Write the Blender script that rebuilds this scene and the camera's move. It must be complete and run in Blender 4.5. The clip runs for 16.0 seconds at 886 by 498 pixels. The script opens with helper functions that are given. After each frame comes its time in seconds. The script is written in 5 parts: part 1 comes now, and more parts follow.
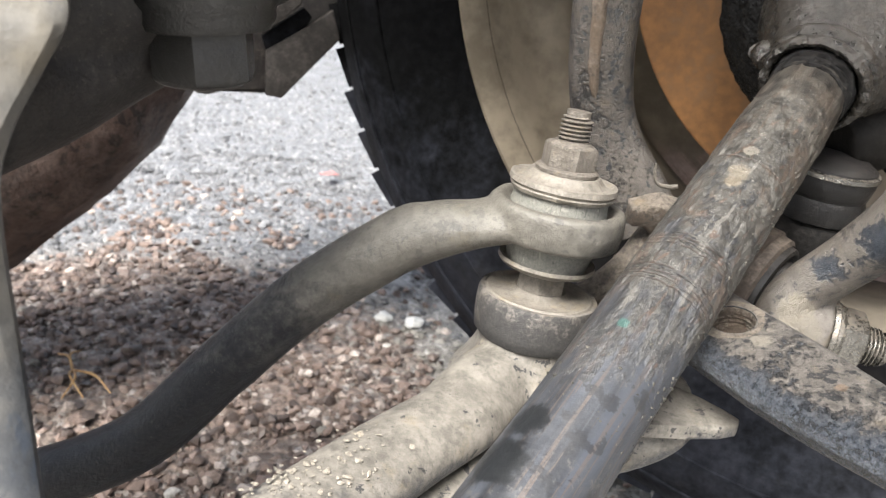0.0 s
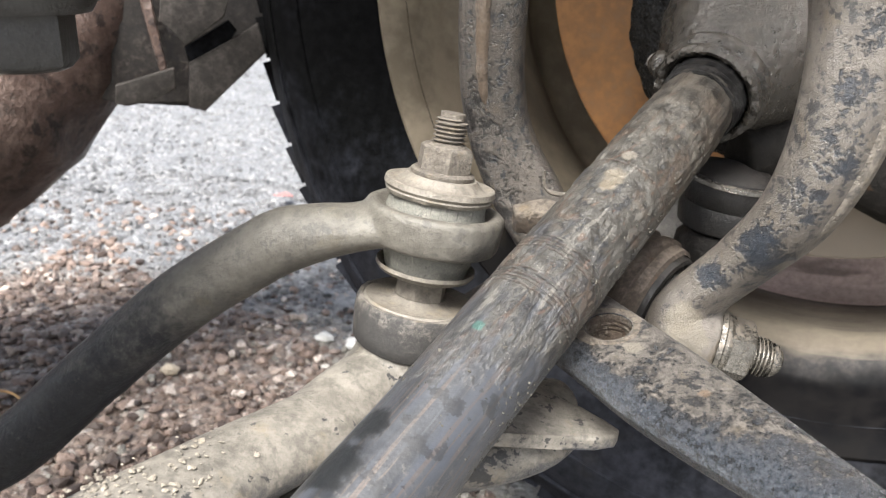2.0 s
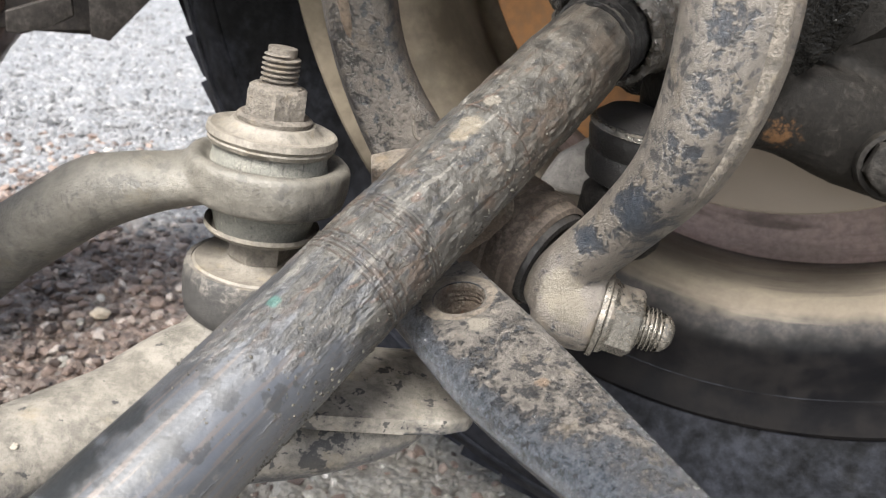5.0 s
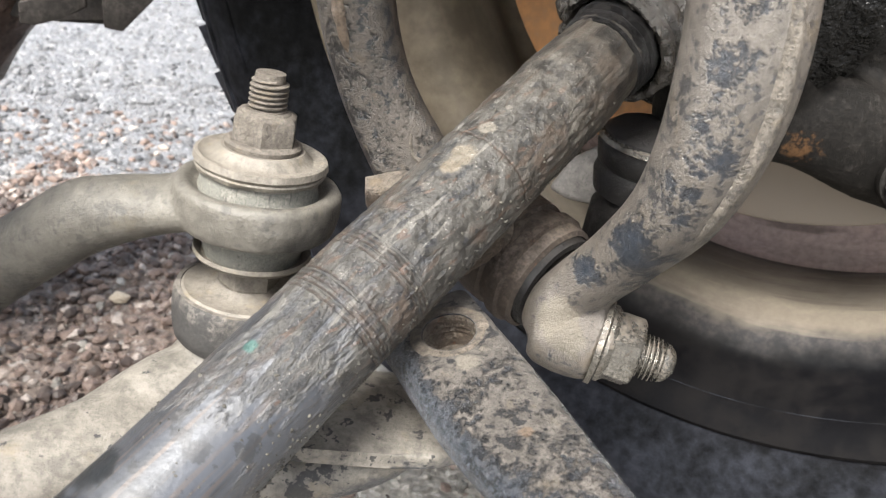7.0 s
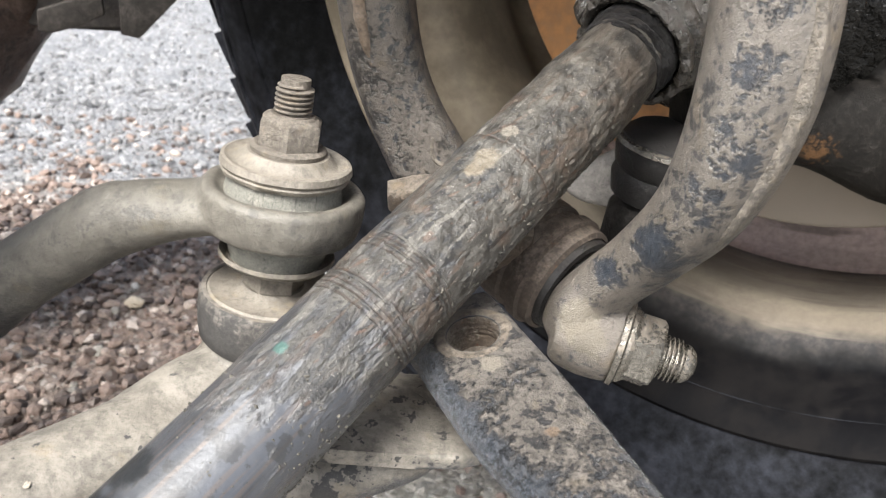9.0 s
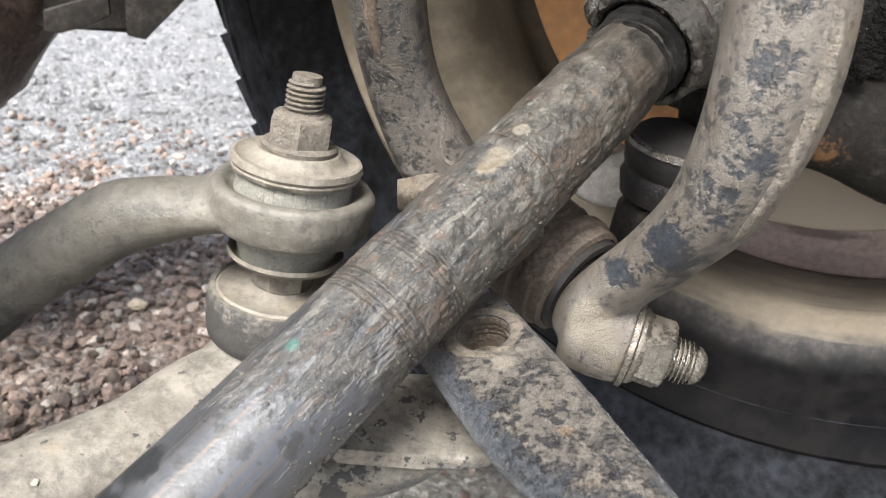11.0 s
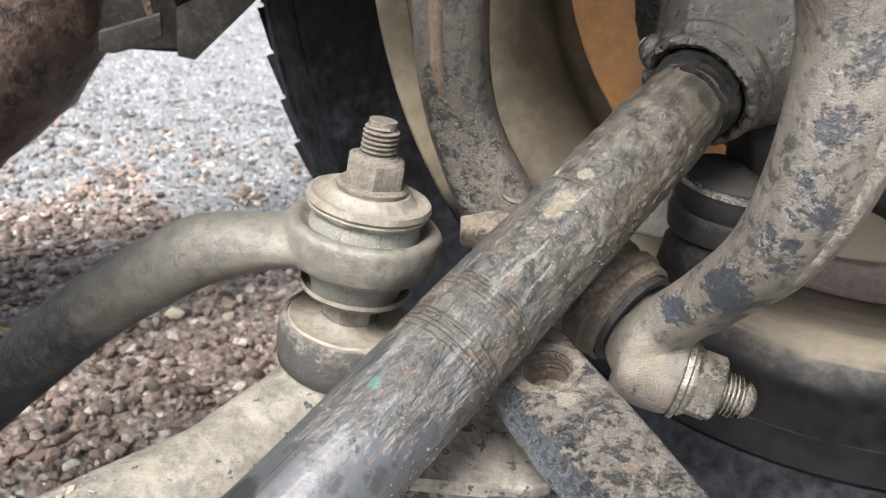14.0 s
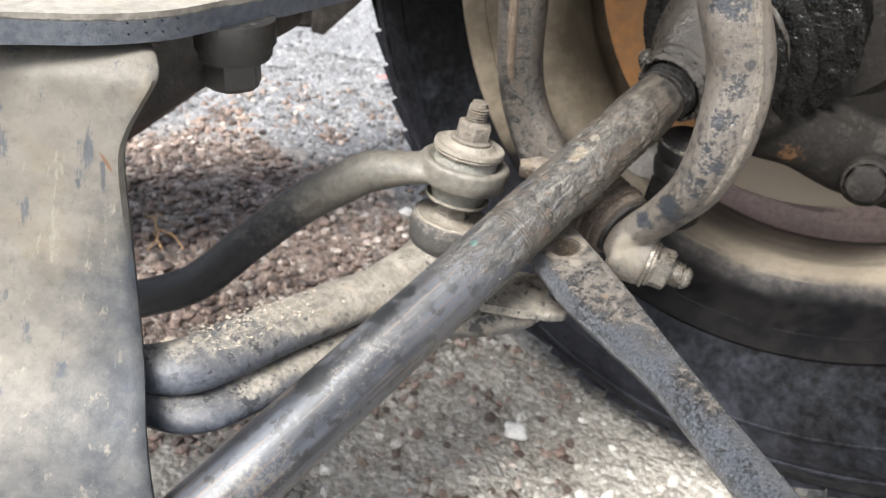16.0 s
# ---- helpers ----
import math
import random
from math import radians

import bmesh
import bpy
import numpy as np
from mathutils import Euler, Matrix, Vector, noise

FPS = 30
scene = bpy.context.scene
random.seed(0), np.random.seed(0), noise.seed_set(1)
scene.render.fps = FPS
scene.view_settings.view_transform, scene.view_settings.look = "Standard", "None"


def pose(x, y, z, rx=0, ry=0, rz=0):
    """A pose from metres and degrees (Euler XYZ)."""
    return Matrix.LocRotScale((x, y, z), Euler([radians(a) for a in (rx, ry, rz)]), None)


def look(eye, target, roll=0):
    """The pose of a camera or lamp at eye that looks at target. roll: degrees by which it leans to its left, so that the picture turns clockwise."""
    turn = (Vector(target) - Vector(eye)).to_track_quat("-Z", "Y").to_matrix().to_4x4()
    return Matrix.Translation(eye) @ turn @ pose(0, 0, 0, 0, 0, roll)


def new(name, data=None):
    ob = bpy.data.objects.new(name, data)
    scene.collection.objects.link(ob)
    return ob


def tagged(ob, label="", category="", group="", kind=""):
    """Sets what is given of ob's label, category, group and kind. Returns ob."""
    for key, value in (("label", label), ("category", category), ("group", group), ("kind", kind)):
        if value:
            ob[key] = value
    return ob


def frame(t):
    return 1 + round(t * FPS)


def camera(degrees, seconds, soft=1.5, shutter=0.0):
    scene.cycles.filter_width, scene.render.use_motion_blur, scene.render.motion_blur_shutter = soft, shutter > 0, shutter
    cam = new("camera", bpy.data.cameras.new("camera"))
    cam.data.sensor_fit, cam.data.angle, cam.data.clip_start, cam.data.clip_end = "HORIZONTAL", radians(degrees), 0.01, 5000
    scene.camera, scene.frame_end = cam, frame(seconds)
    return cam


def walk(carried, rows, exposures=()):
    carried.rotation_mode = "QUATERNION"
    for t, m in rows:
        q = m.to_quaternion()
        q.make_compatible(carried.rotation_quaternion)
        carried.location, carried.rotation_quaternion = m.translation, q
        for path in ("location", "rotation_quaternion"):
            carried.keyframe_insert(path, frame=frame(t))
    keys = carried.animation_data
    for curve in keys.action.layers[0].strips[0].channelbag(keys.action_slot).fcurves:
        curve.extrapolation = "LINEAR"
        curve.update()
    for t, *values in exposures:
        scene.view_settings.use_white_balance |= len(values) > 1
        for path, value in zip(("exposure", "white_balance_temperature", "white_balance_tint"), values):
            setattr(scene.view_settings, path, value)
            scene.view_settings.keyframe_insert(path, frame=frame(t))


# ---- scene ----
cam = camera(58.8, 16.0, soft=1.1)
cam.data.dof.use_dof, cam.data.dof.focus_distance, cam.data.dof.aperture_fstop = True, 0.22, 29.0
PATH = [
    (0, (0.0131, -0.0057, 0.3239), (-0.0172, 1.5154, -0.2878), 5.70),
    (0.5, (0.0180, -0.0016, 0.3272), (-0.0066, 1.5285, -0.2632), 5.50),
    (1, (0.0246, -0.0008, 0.3239), (0.0098, 1.5350, -0.2501), 5.60),
    (1.5, (0.0377, -0.0008, 0.3206), (0.0353, 1.5408, -0.2394), 5.90),
    (2, (0.0459, -0.0008, 0.3182), (0.0525, 1.5424, -0.2353), 6.50),
    (2.5, (0.0574, 0.0016, 0.3182), (0.0713, 1.5457, -0.2329), 7.10),
    (3, (0.0656, 0.0025, 0.3149), (0.0845, 1.5441, -0.2444), 7.40),
    (3.5, (0.0722, 0.0066, 0.3141), (0.1091, 1.5400, -0.2657), 7.90),
    (4, (0.0787, 0.0139, 0.3157), (0.1140, 1.5391, -0.2870), 7.70),
    (6.3, (0.0976, 0.0443, 0.3305), (0.0738, 1.5039, -0.4166), 7.50),
    (6.5, (0.0968, 0.0443, 0.3329), (0.0672, 1.5039, -0.4141), 7.50),
    (7, (0.0984, 0.0443, 0.3321), (0.0590, 1.5047, -0.4125), 7.50),
    (7.5, (0.0984, 0.0426, 0.3313), (0.0508, 1.5039, -0.4116), 7.30),
    (8, (0.0968, 0.0426, 0.3321), (0.0467, 1.5055, -0.4084), 7.20),
    (8.5, (0.0951, 0.0426, 0.3337), (0.0426, 1.5055, -0.4051), 7.00),
    (9, (0.0943, 0.0418, 0.3321), (0.0394, 1.5055, -0.4059), 7.00),
    (11.3, (0.0918, 0.0418, 0.3296), (0.0328, 1.5104, -0.3969), 7.30),
    (11.5, (0.0927, 0.0418, 0.3313), (0.0312, 1.5096, -0.3977), 7.30),
    (12, (0.0902, 0.0410, 0.3313), (0.0271, 1.5104, -0.3944), 7.40),
    (12.5, (0.0877, 0.0402, 0.3305), (0.0205, 1.5104, -0.3936), 7.50),
    (13, (0.0877, 0.0394, 0.3288), (0.0180, 1.5096, -0.3944), 7.60),
    (13.5, (0.0836, 0.0418, 0.3354), (0.0066, 1.5121, -0.3870), 7.70),
    (14, (0.0771, 0.0361, 0.3403), (-0.0098, 1.5047, -0.3846), 7.70),
    (14.5, (0.0746, 0.0213, 0.3387), (-0.0246, 1.4842, -0.3961), 8.10),
    (15, (0.0689, -0.0230, 0.3395), (-0.0418, 1.4268, -0.4182), 8.40),
    (15.5, (0.0705, -0.0730, 0.3682), (-0.0549, 1.3596, -0.4207), 9.00),
    (16, (0.0754, -0.1140, 0.4026), (-0.0713, 1.2890, -0.4330), 9.30),
]
walk(cam, [(t, look(eye, target, roll)) for t, eye, target, roll in PATH])

# ---- world, sun, exposure ----
world = bpy.data.worlds.new("overcast_sky")
scene.world = world
world.use_nodes = True
wn, wl = world.node_tree.nodes, world.node_tree.links
sky = wn.new("ShaderNodeTexSky")
sky.sky_type, sky.sun_disc = "NISHITA", False
sky.sun_elevation, sky.sun_rotation = radians(54.4), radians(207.2)
sky.air_density, sky.dust_density, sky.ozone_density = 1.0, 4.0, 1.0
soft_sky = wn.new("ShaderNodeHueSaturation")
soft_sky.inputs["Saturation"].default_value = 0.55
wl.new(sky.outputs[0], soft_sky.inputs["Color"])
wl.new(soft_sky.outputs[0], wn["Background"].inputs["Color"])
wn["Background"].inputs["Strength"].default_value = 0.100
sun = new("sun", bpy.data.lights.new("sun", "SUN"))
sun.data.energy, sun.data.angle, sun.data.color = 3.5, radians(30), (1.0, 0.99, 0.955)
sun.matrix_world = look((-0.72, -1.40, 2.2), (0, 0, 0))
scene.view_settings.exposure = 1.88


# ---- materials ----
def frame_of(d):
    d = Vector(d).normalized()
    u = d.cross(Vector((0, 0, 1)))
    if u.length < 1e-3:
        u = d.cross(Vector((1, 0, 0)))
    u.normalize()
    return d, u, d.cross(u)


class Nodes:
    """A small wrapper round a material's node tree."""

    def __init__(self, name):
        self.mat = bpy.data.materials.new(name)
        self.mat.use_nodes = True
        self.n, self.l = self.mat.node_tree.nodes, self.mat.node_tree.links
        self.bsdf = self.n["Principled BSDF"]
        self.co = self.n.new("ShaderNodeTexCoord").outputs["Object"]

    def set(self, name, value):
        if hasattr(value, "is_linked"):
            self.l.new(value, self.bsdf.inputs[name])
        elif isinstance(value, tuple):
            self.bsdf.inputs[name].default_value = (*value, 1)
        else:
            self.bsdf.inputs[name].default_value = value

    def noise(self, scale, detail=5, rough=0.6, stretch=None, w=0.0):
        node = self.n.new("ShaderNodeTexNoise")
        node.inputs["Scale"].default_value = scale
        node.inputs["Detail"].default_value = detail
        node.inputs["Roughness"].default_value = rough
        source = self.co
        if stretch is not None or w:
            m = self.n.new("ShaderNodeMapping")
            self.l.new(self.co, m.inputs["Vector"])
            m.inputs["Location"].default_value = (w, w * 1.7, w * 0.6)
            if stretch is not None:
                m.inputs["Rotation"].default_value = stretch[0]
                m.inputs["Scale"].default_value = stretch[1]
            source = m.outputs[0]
        self.l.new(source, node.inputs["Vector"])
        return node.outputs["Fac"]

    def voronoi(self, scale, feature="F1", out="Distance"):
        node = self.n.new("ShaderNodeTexVoronoi")
        node.feature = feature
        node.inputs["Scale"].default_value = scale
        self.l.new(self.co, node.inputs["Vector"])
        return node.outputs[out]

    def ramp(self, fac, lo, hi, a=0.0, b=1.0):
        node = self.n.new("ShaderNodeMapRange")
        node.interpolation_type = "SMOOTHSTEP"
        for key, v in (("From Min", lo), ("From Max", hi), ("To Min", a), ("To Max", b)):
            node.inputs[key].default_value = v
        self.l.new(fac, node.inputs["Value"])
        return node.outputs[0]

    def math(self, op, a, b=0.5):
        node = self.n.new("ShaderNodeMath")
        node.operation = op
        for i, v in enumerate((a, b)):
            if hasattr(v, "is_linked"):
                self.l.new(v, node.inputs[i])
            else:
                node.inputs[i].default_value = v
        return node.outputs[0]

    def mix(self, fac, a, b, blend="MIX"):
        node = self.n.new("ShaderNodeMix")
        node.data_type, node.blend_type = "RGBA", blend
        for key, v in ((0, fac), (6, a), (7, b)):
            if hasattr(v, "is_linked"):
                self.l.new(v, node.inputs[key])
            elif isinstance(v, tuple):
                node.inputs[key].default_value = (*v, 1)
            else:
                node.inputs[key].default_value = v
        return node.outputs[2]

    def near(self, place, radius, ragged=0.9, scale=300):
        """1 within about radius of a place, with a ragged edge."""
        d = self.n.new("ShaderNodeVectorMath")
        d.operation = "DISTANCE"
        self.l.new(self.co, d.inputs[0])
        d.inputs[1].default_value = place
        wob = self.math("MULTIPLY", self.math("SUBTRACT", self.noise(scale, 7, 0.7), 0.5), radius * 2 * (ragged if radius < 0.02 else 0.3))
        return self.ramp(self.math("ADD", d.outputs["Value"], wob), radius * 1.1, radius * 0.75)

    def stroke(self, a, b, width):
        """A scraped line from a to b with broken edges."""
        span = Vector(b) - Vector(a)
        k = self.n.new("ShaderNodeClamp")
        self.l.new(self.math("DIVIDE", self.axial(a, span), span.length), k.inputs["Value"])
        q = self.n.new("ShaderNodeVectorMath")
        q.operation = "SCALE"
        q.inputs[0].default_value = span
        self.l.new(k.outputs[0], q.inputs["Scale"])
        p = self.n.new("ShaderNodeVectorMath")
        p.operation = "SUBTRACT"
        self.l.new(self.co, p.inputs[0])
        p.inputs[1].default_value = a
        d = self.n.new("ShaderNodeVectorMath")
        d.operation = "DISTANCE"
        self.l.new(p.outputs[0], d.inputs[0])
        self.l.new(q.outputs[0], d.inputs[1])
        wob = self.math("MULTIPLY", self.math("SUBTRACT", self.noise(170, 5, 0.7), 0.5), width * 1.7)
        return self.ramp(self.math("ADD", d.outputs["Value"], wob), width * 1.1, width * 0.4, 0.0, 0.8)

    def axial(self, place, axis):
        """Metres along an axis from a place."""
        s = self.n.new("ShaderNodeVectorMath")
        s.operation = "SUBTRACT"
        self.l.new(self.co, s.inputs[0])
        s.inputs[1].default_value = place
        d = self.n.new("ShaderNodeVectorMath")
        d.operation = "DOT_PRODUCT"
        self.l.new(s.outputs[0], d.inputs[0])
        d.inputs[1].default_value = Vector(axis).normalized()
        return d.outputs["Value"]

    def off_axis(self, place):
        d = self.n.new("ShaderNodeVectorMath")
        d.operation = "DISTANCE"
        self.l.new(self.co, d.inputs[0])
        d.inputs[1].default_value = place
        return d.outputs["Value"]

    def bands(self, a, b, scale, detail=4):
        """Noise that varies with two given measures."""
        v = self.n.new("ShaderNodeCombineXYZ")
        self.l.new(a, v.inputs[0])
        self.l.new(b, v.inputs[1])
        node = self.n.new("ShaderNodeTexNoise")
        node.inputs["Scale"].default_value = scale
        node.inputs["Detail"].default_value = detail
        self.l.new(v.outputs[0], node.inputs["Vector"])
        return node.outputs["Fac"]

    def aligned(self, place, axis, along, across, detail=5, rough=0.7):
        """Noise stretched to run along or round an axis."""
        d, u, v = frame_of(axis)
        c = self.n.new("ShaderNodeCombineXYZ")
        for i, (w, k) in enumerate(((u, across), (v, across), (d, along))):
            self.l.new(self.math("MULTIPLY", self.axial(place, w), k), c.inputs[i])
        node = self.n.new("ShaderNodeTexNoise")
        node.inputs["Scale"].default_value = 1.0
        node.inputs["Detail"].default_value = detail
        node.inputs["Roughness"].default_value = rough
        self.l.new(c.outputs[0], node.inputs["Vector"])
        return node.outputs["Fac"]

    def up(self):
        """How far the surface faces upwards, where dust settles."""
        g = self.n.new("ShaderNodeNewGeometry")
        s = self.n.new("ShaderNodeSeparateXYZ")
        self.l.new(g.outputs["Normal"], s.inputs[0])
        return s.outputs["Z"]

    def island(self):
        return self.n.new("ShaderNodeNewGeometry").outputs["Random Per Island"]

    def bump(self, height, strength=0.5, distance=0.001):
        node = self.n.new("ShaderNodeBump")
        node.inputs["Strength"].default_value = strength
        node.inputs["Distance"].default_value = distance
        self.l.new(height, node.inputs["Height"])
        self.l.new(node.outputs[0], self.bsdf.inputs["Normal"])


def grimy(name, base, base2, dust, dust_at=0.5, dust_up=0.3, dust_soft=0.12, scale=60, rough=0.45, dust_rough=0.85,
          metal=0.0, rust=None, rust_at=0.66, chip=None, chip_at=0.62, bump=0.35, spots=(), seed=0.0, stretch=None, trend=None, scratch=None, grit_on=1.0,
          film=0.25, flake=0.0, shine=0.35, patch=0.75, tones=(0.62, 1.18), bare=(), damp=0.42, strokes=()):
    """Painted or bare metal with dust lying on it, rust, chips and dabs."""
    dust = (dust[0] * 1.01, dust[1], dust[2] * 1.05)
    m = Nodes(name)
    fine = m.noise(scale * 9, 6, 0.62, stretch, seed)
    mid = m.noise(scale * 2.3, 6, 0.68, None, seed + 3)
    big = m.noise(scale * 0.6, 5, 0.6, None, seed + 7)
    col = m.mix(m.ramp(fine, 0.3, 0.7), base, base2)
    if chip:
        col = m.mix(m.ramp(m.noise(scale * 5, 4, 0.6, None, seed + 5), chip_at, chip_at + 0.03), col, chip)
    if rust:
        col = m.mix(m.ramp(m.noise(scale * 1.6, 7, 0.72, None, seed + 11), rust_at, rust_at + 0.08), col, rust)
    cover = m.math("ADD", m.math("MULTIPLY", m.math("ADD", mid, big), 0.5), m.math("MULTIPLY", m.up(), dust_up))
    cover = m.math("ADD", cover, m.math("MULTIPLY", m.math("SUBTRACT", fine, 0.5), 0.35))
    if trend:
        place, axis, lo, hi, amount = trend
        cover = m.math("ADD", cover, m.ramp(m.axial(place, axis), lo, hi, -amount, amount))
    for place, radius, amount in bare:
        cover = m.math("SUBTRACT", cover, m.ramp(m.off_axis(place), radius * 1.3, radius * 0.3, 0.0, amount))
    mask = m.ramp(cover, dust_at - dust_soft, dust_at + dust_soft)
    dusty = m.mix(m.ramp(m.math("ADD", m.math("MULTIPLY", fine, 0.5), m.math("MULTIPLY", mid, 0.5)), 0.36, 0.64), tuple(c * tones[0] for c in dust), tuple(min(1, c * tones[1]) for c in dust))
    patchy = m.noise(scale * 3.6, 7, 0.72, None, seed + 21)
    dusty = m.mix(m.ramp(patchy, 0.53, 0.36, 0.0, patch), dusty, tuple(c * 0.40 for c in dust))
    warm = m.noise(scale * 1.3, 5, 0.65, None, seed + 31)
    dusty = m.mix(m.ramp(warm, 0.55, 0.68, 0.0, 0.55), dusty, (dust[0] * 1.10, dust[1] * 1.0, dust[2] * 0.80))
    col = m.mix(m.ramp(cover, dust_at - dust_soft * 4 - 0.04, dust_at + dust_soft, 0.0, film), col, tuple(c * 0.5 for c in dust))
    col = m.mix(mask, col, dusty)
    for place, axis, lengthwise, crosswise, dark, light, much in scratch or ():
        lines = m.aligned(place, axis, lengthwise, crosswise)
        col = m.mix(m.ramp(lines, 0.57, 0.66, 0.0, much), col, dark)
        col = m.mix(m.ramp(lines, 0.40, 0.31, 0.0, much), col, light)
    flakes = m.ramp(m.math("ADD", m.noise(scale * 4.5, 7, 0.66, None, seed + 41), m.math("MULTIPLY", m.math("SUBTRACT", big, 0.5), 0.5)), 0.585, 0.605)
    if flake:
        col = m.mix(m.math("MULTIPLY", flakes, flake), col, (0.016, 0.017, 0.020))
    for place, radius, colour in spots:
        col = m.mix(m.near(place, radius), col, colour)
    for a, b, width, colour in strokes:
        col = m.mix(m.stroke(a, b, width), col, colour)
    grit = m.noise(scale * 26, 4, 0.75, None, seed + 17)
    col = m.mix(m.ramp(grit, 0.56, 0.64, 0.0, 0.5 * grit_on), col, tuple(min(0.020, k) for k in base))
    col = m.mix(m.ramp(grit, 0.42, 0.33, 0.0, 0.35 * grit_on), col, tuple(min(0.8, k * 1.45) for k in dust))
    m.set("Base Color", col)
    m.set("Roughness", m.ramp(mask, 0, 1, rough, dust_rough * 0.62))
    m.set("Specular IOR Level", m.ramp(mask, 0, 1, shine, damp))
    m.set("Metallic", m.math("MULTIPLY", m.math("SUBTRACT", 1.0, mask), metal) if metal else 0.0)
    height = m.math("ADD", m.math("MULTIPLY", fine, 0.8), m.math("MULTIPLY", mid, 1.0))
    height = m.math("ADD", height, m.math("MULTIPLY", grit, 0.8))
    if flake:
        height = m.math("SUBTRACT", height, m.math("MULTIPLY", flakes, 0.4 * flake))
    m.bump(m.math("ADD", height, m.math("MULTIPLY", mask, 0.7)), bump, 0.0016)
    return m.mat


def plain(name, base, base2, scale=200, rough=0.7, bump=0.3, metal=0.0, distance=0.0008, spec=0.25):
    m = Nodes(name)
    f = m.noise(scale, 6, 0.65)
    g = m.noise(scale * 0.18, 4, 0.6)
    m.set("Base Color", m.mix(m.ramp(m.math("MULTIPLY", m.math("ADD", f, g), 0.5), 0.35, 0.65), base, base2))
    m.set("Roughness", m.ramp(f, 0.3, 0.7, rough - 0.08, min(1, rough + 0.1)))
    m.set("Metallic", metal)
    m.bump(m.math("ADD", f, m.math("MULTIPLY", g, 0.6)), bump, distance)
    m.set("Specular IOR Level", spec)
    return m.mat


LEVEL = (0.0, 0.0, 0.0)
mat_bar = grimy("stabiliser_paint", (0.005, 0.006, 0.010), (0.011, 0.013, 0.019), (0.112, 0.104, 0.084), 0.44, 0.10, 0.20, 40, 0.30, 0.72, seed=1.0, bump=0.35, patch=0.42, tones=(0.78, 1.10),
                film=0.08, trend=((-0.035, 0.222, 0.21), (0.9, 0.0, 0.45), -0.036, 0.048, 0.34), bare=(((0.0640, 0.2230, 0.2390), 0.020, 0.30), ((0.0300, 0.2110, 0.2420), 0.010, 0.16)), grit_on=0.6, flake=0.3)
mat_link = grimy("dusty_zinc", (0.10, 0.089, 0.072), (0.145, 0.13, 0.105), (0.168, 0.151, 0.120), 0.46, 0.25, 0.14, 110, 0.5, 0.85, rust=(0.20, 0.12, 0.07), rust_at=0.70, seed=2.0, bump=0.3, patch=0.55, tones=(0.8, 1.1), grit_on=0.7)
mat_nut = grimy("dusty_nut", (0.075, 0.064, 0.050), (0.115, 0.10, 0.08), (0.135, 0.118, 0.093), 0.50, 0.25, 0.14, 130, 0.45, 0.85, rust=(0.17, 0.10, 0.06), rust_at=0.62, seed=2.7, bump=0.5)
mat_link_rubber = grimy("grey_perished_rubber", (0.13, 0.13, 0.115), (0.19, 0.187, 0.16), (0.26, 0.245, 0.20), 0.62, 0.2, 0.14, 120, 0.75, 0.9, seed=3.0, scratch=((LEVEL, (0.0073, 0.0045, 0.074), 70, 900, (0.045, 0.042, 0.038), (0.30, 0.285, 0.235), 0.6),))
mat_black_rubber = grimy("black_rubber", (0.007, 0.007, 0.007), (0.016, 0.015, 0.015), (0.026, 0.023, 0.020), 0.62, 0.24, 0.08, 120, 0.38, 0.85, seed=4.0, shine=0.35)
mat_seat_rubber = grimy("dusty_seat_rubber", (0.022, 0.022, 0.023), (0.042, 0.041, 0.040), (0.16, 0.145, 0.12), 0.66, 0.4, 0.12, 110, 0.6, 0.9, seed=5.0)
RINGS = (0.0470, 0.0488, 0.0503, 0.0530, 0.0622, 0.0640, 0.0655, 0.1060)


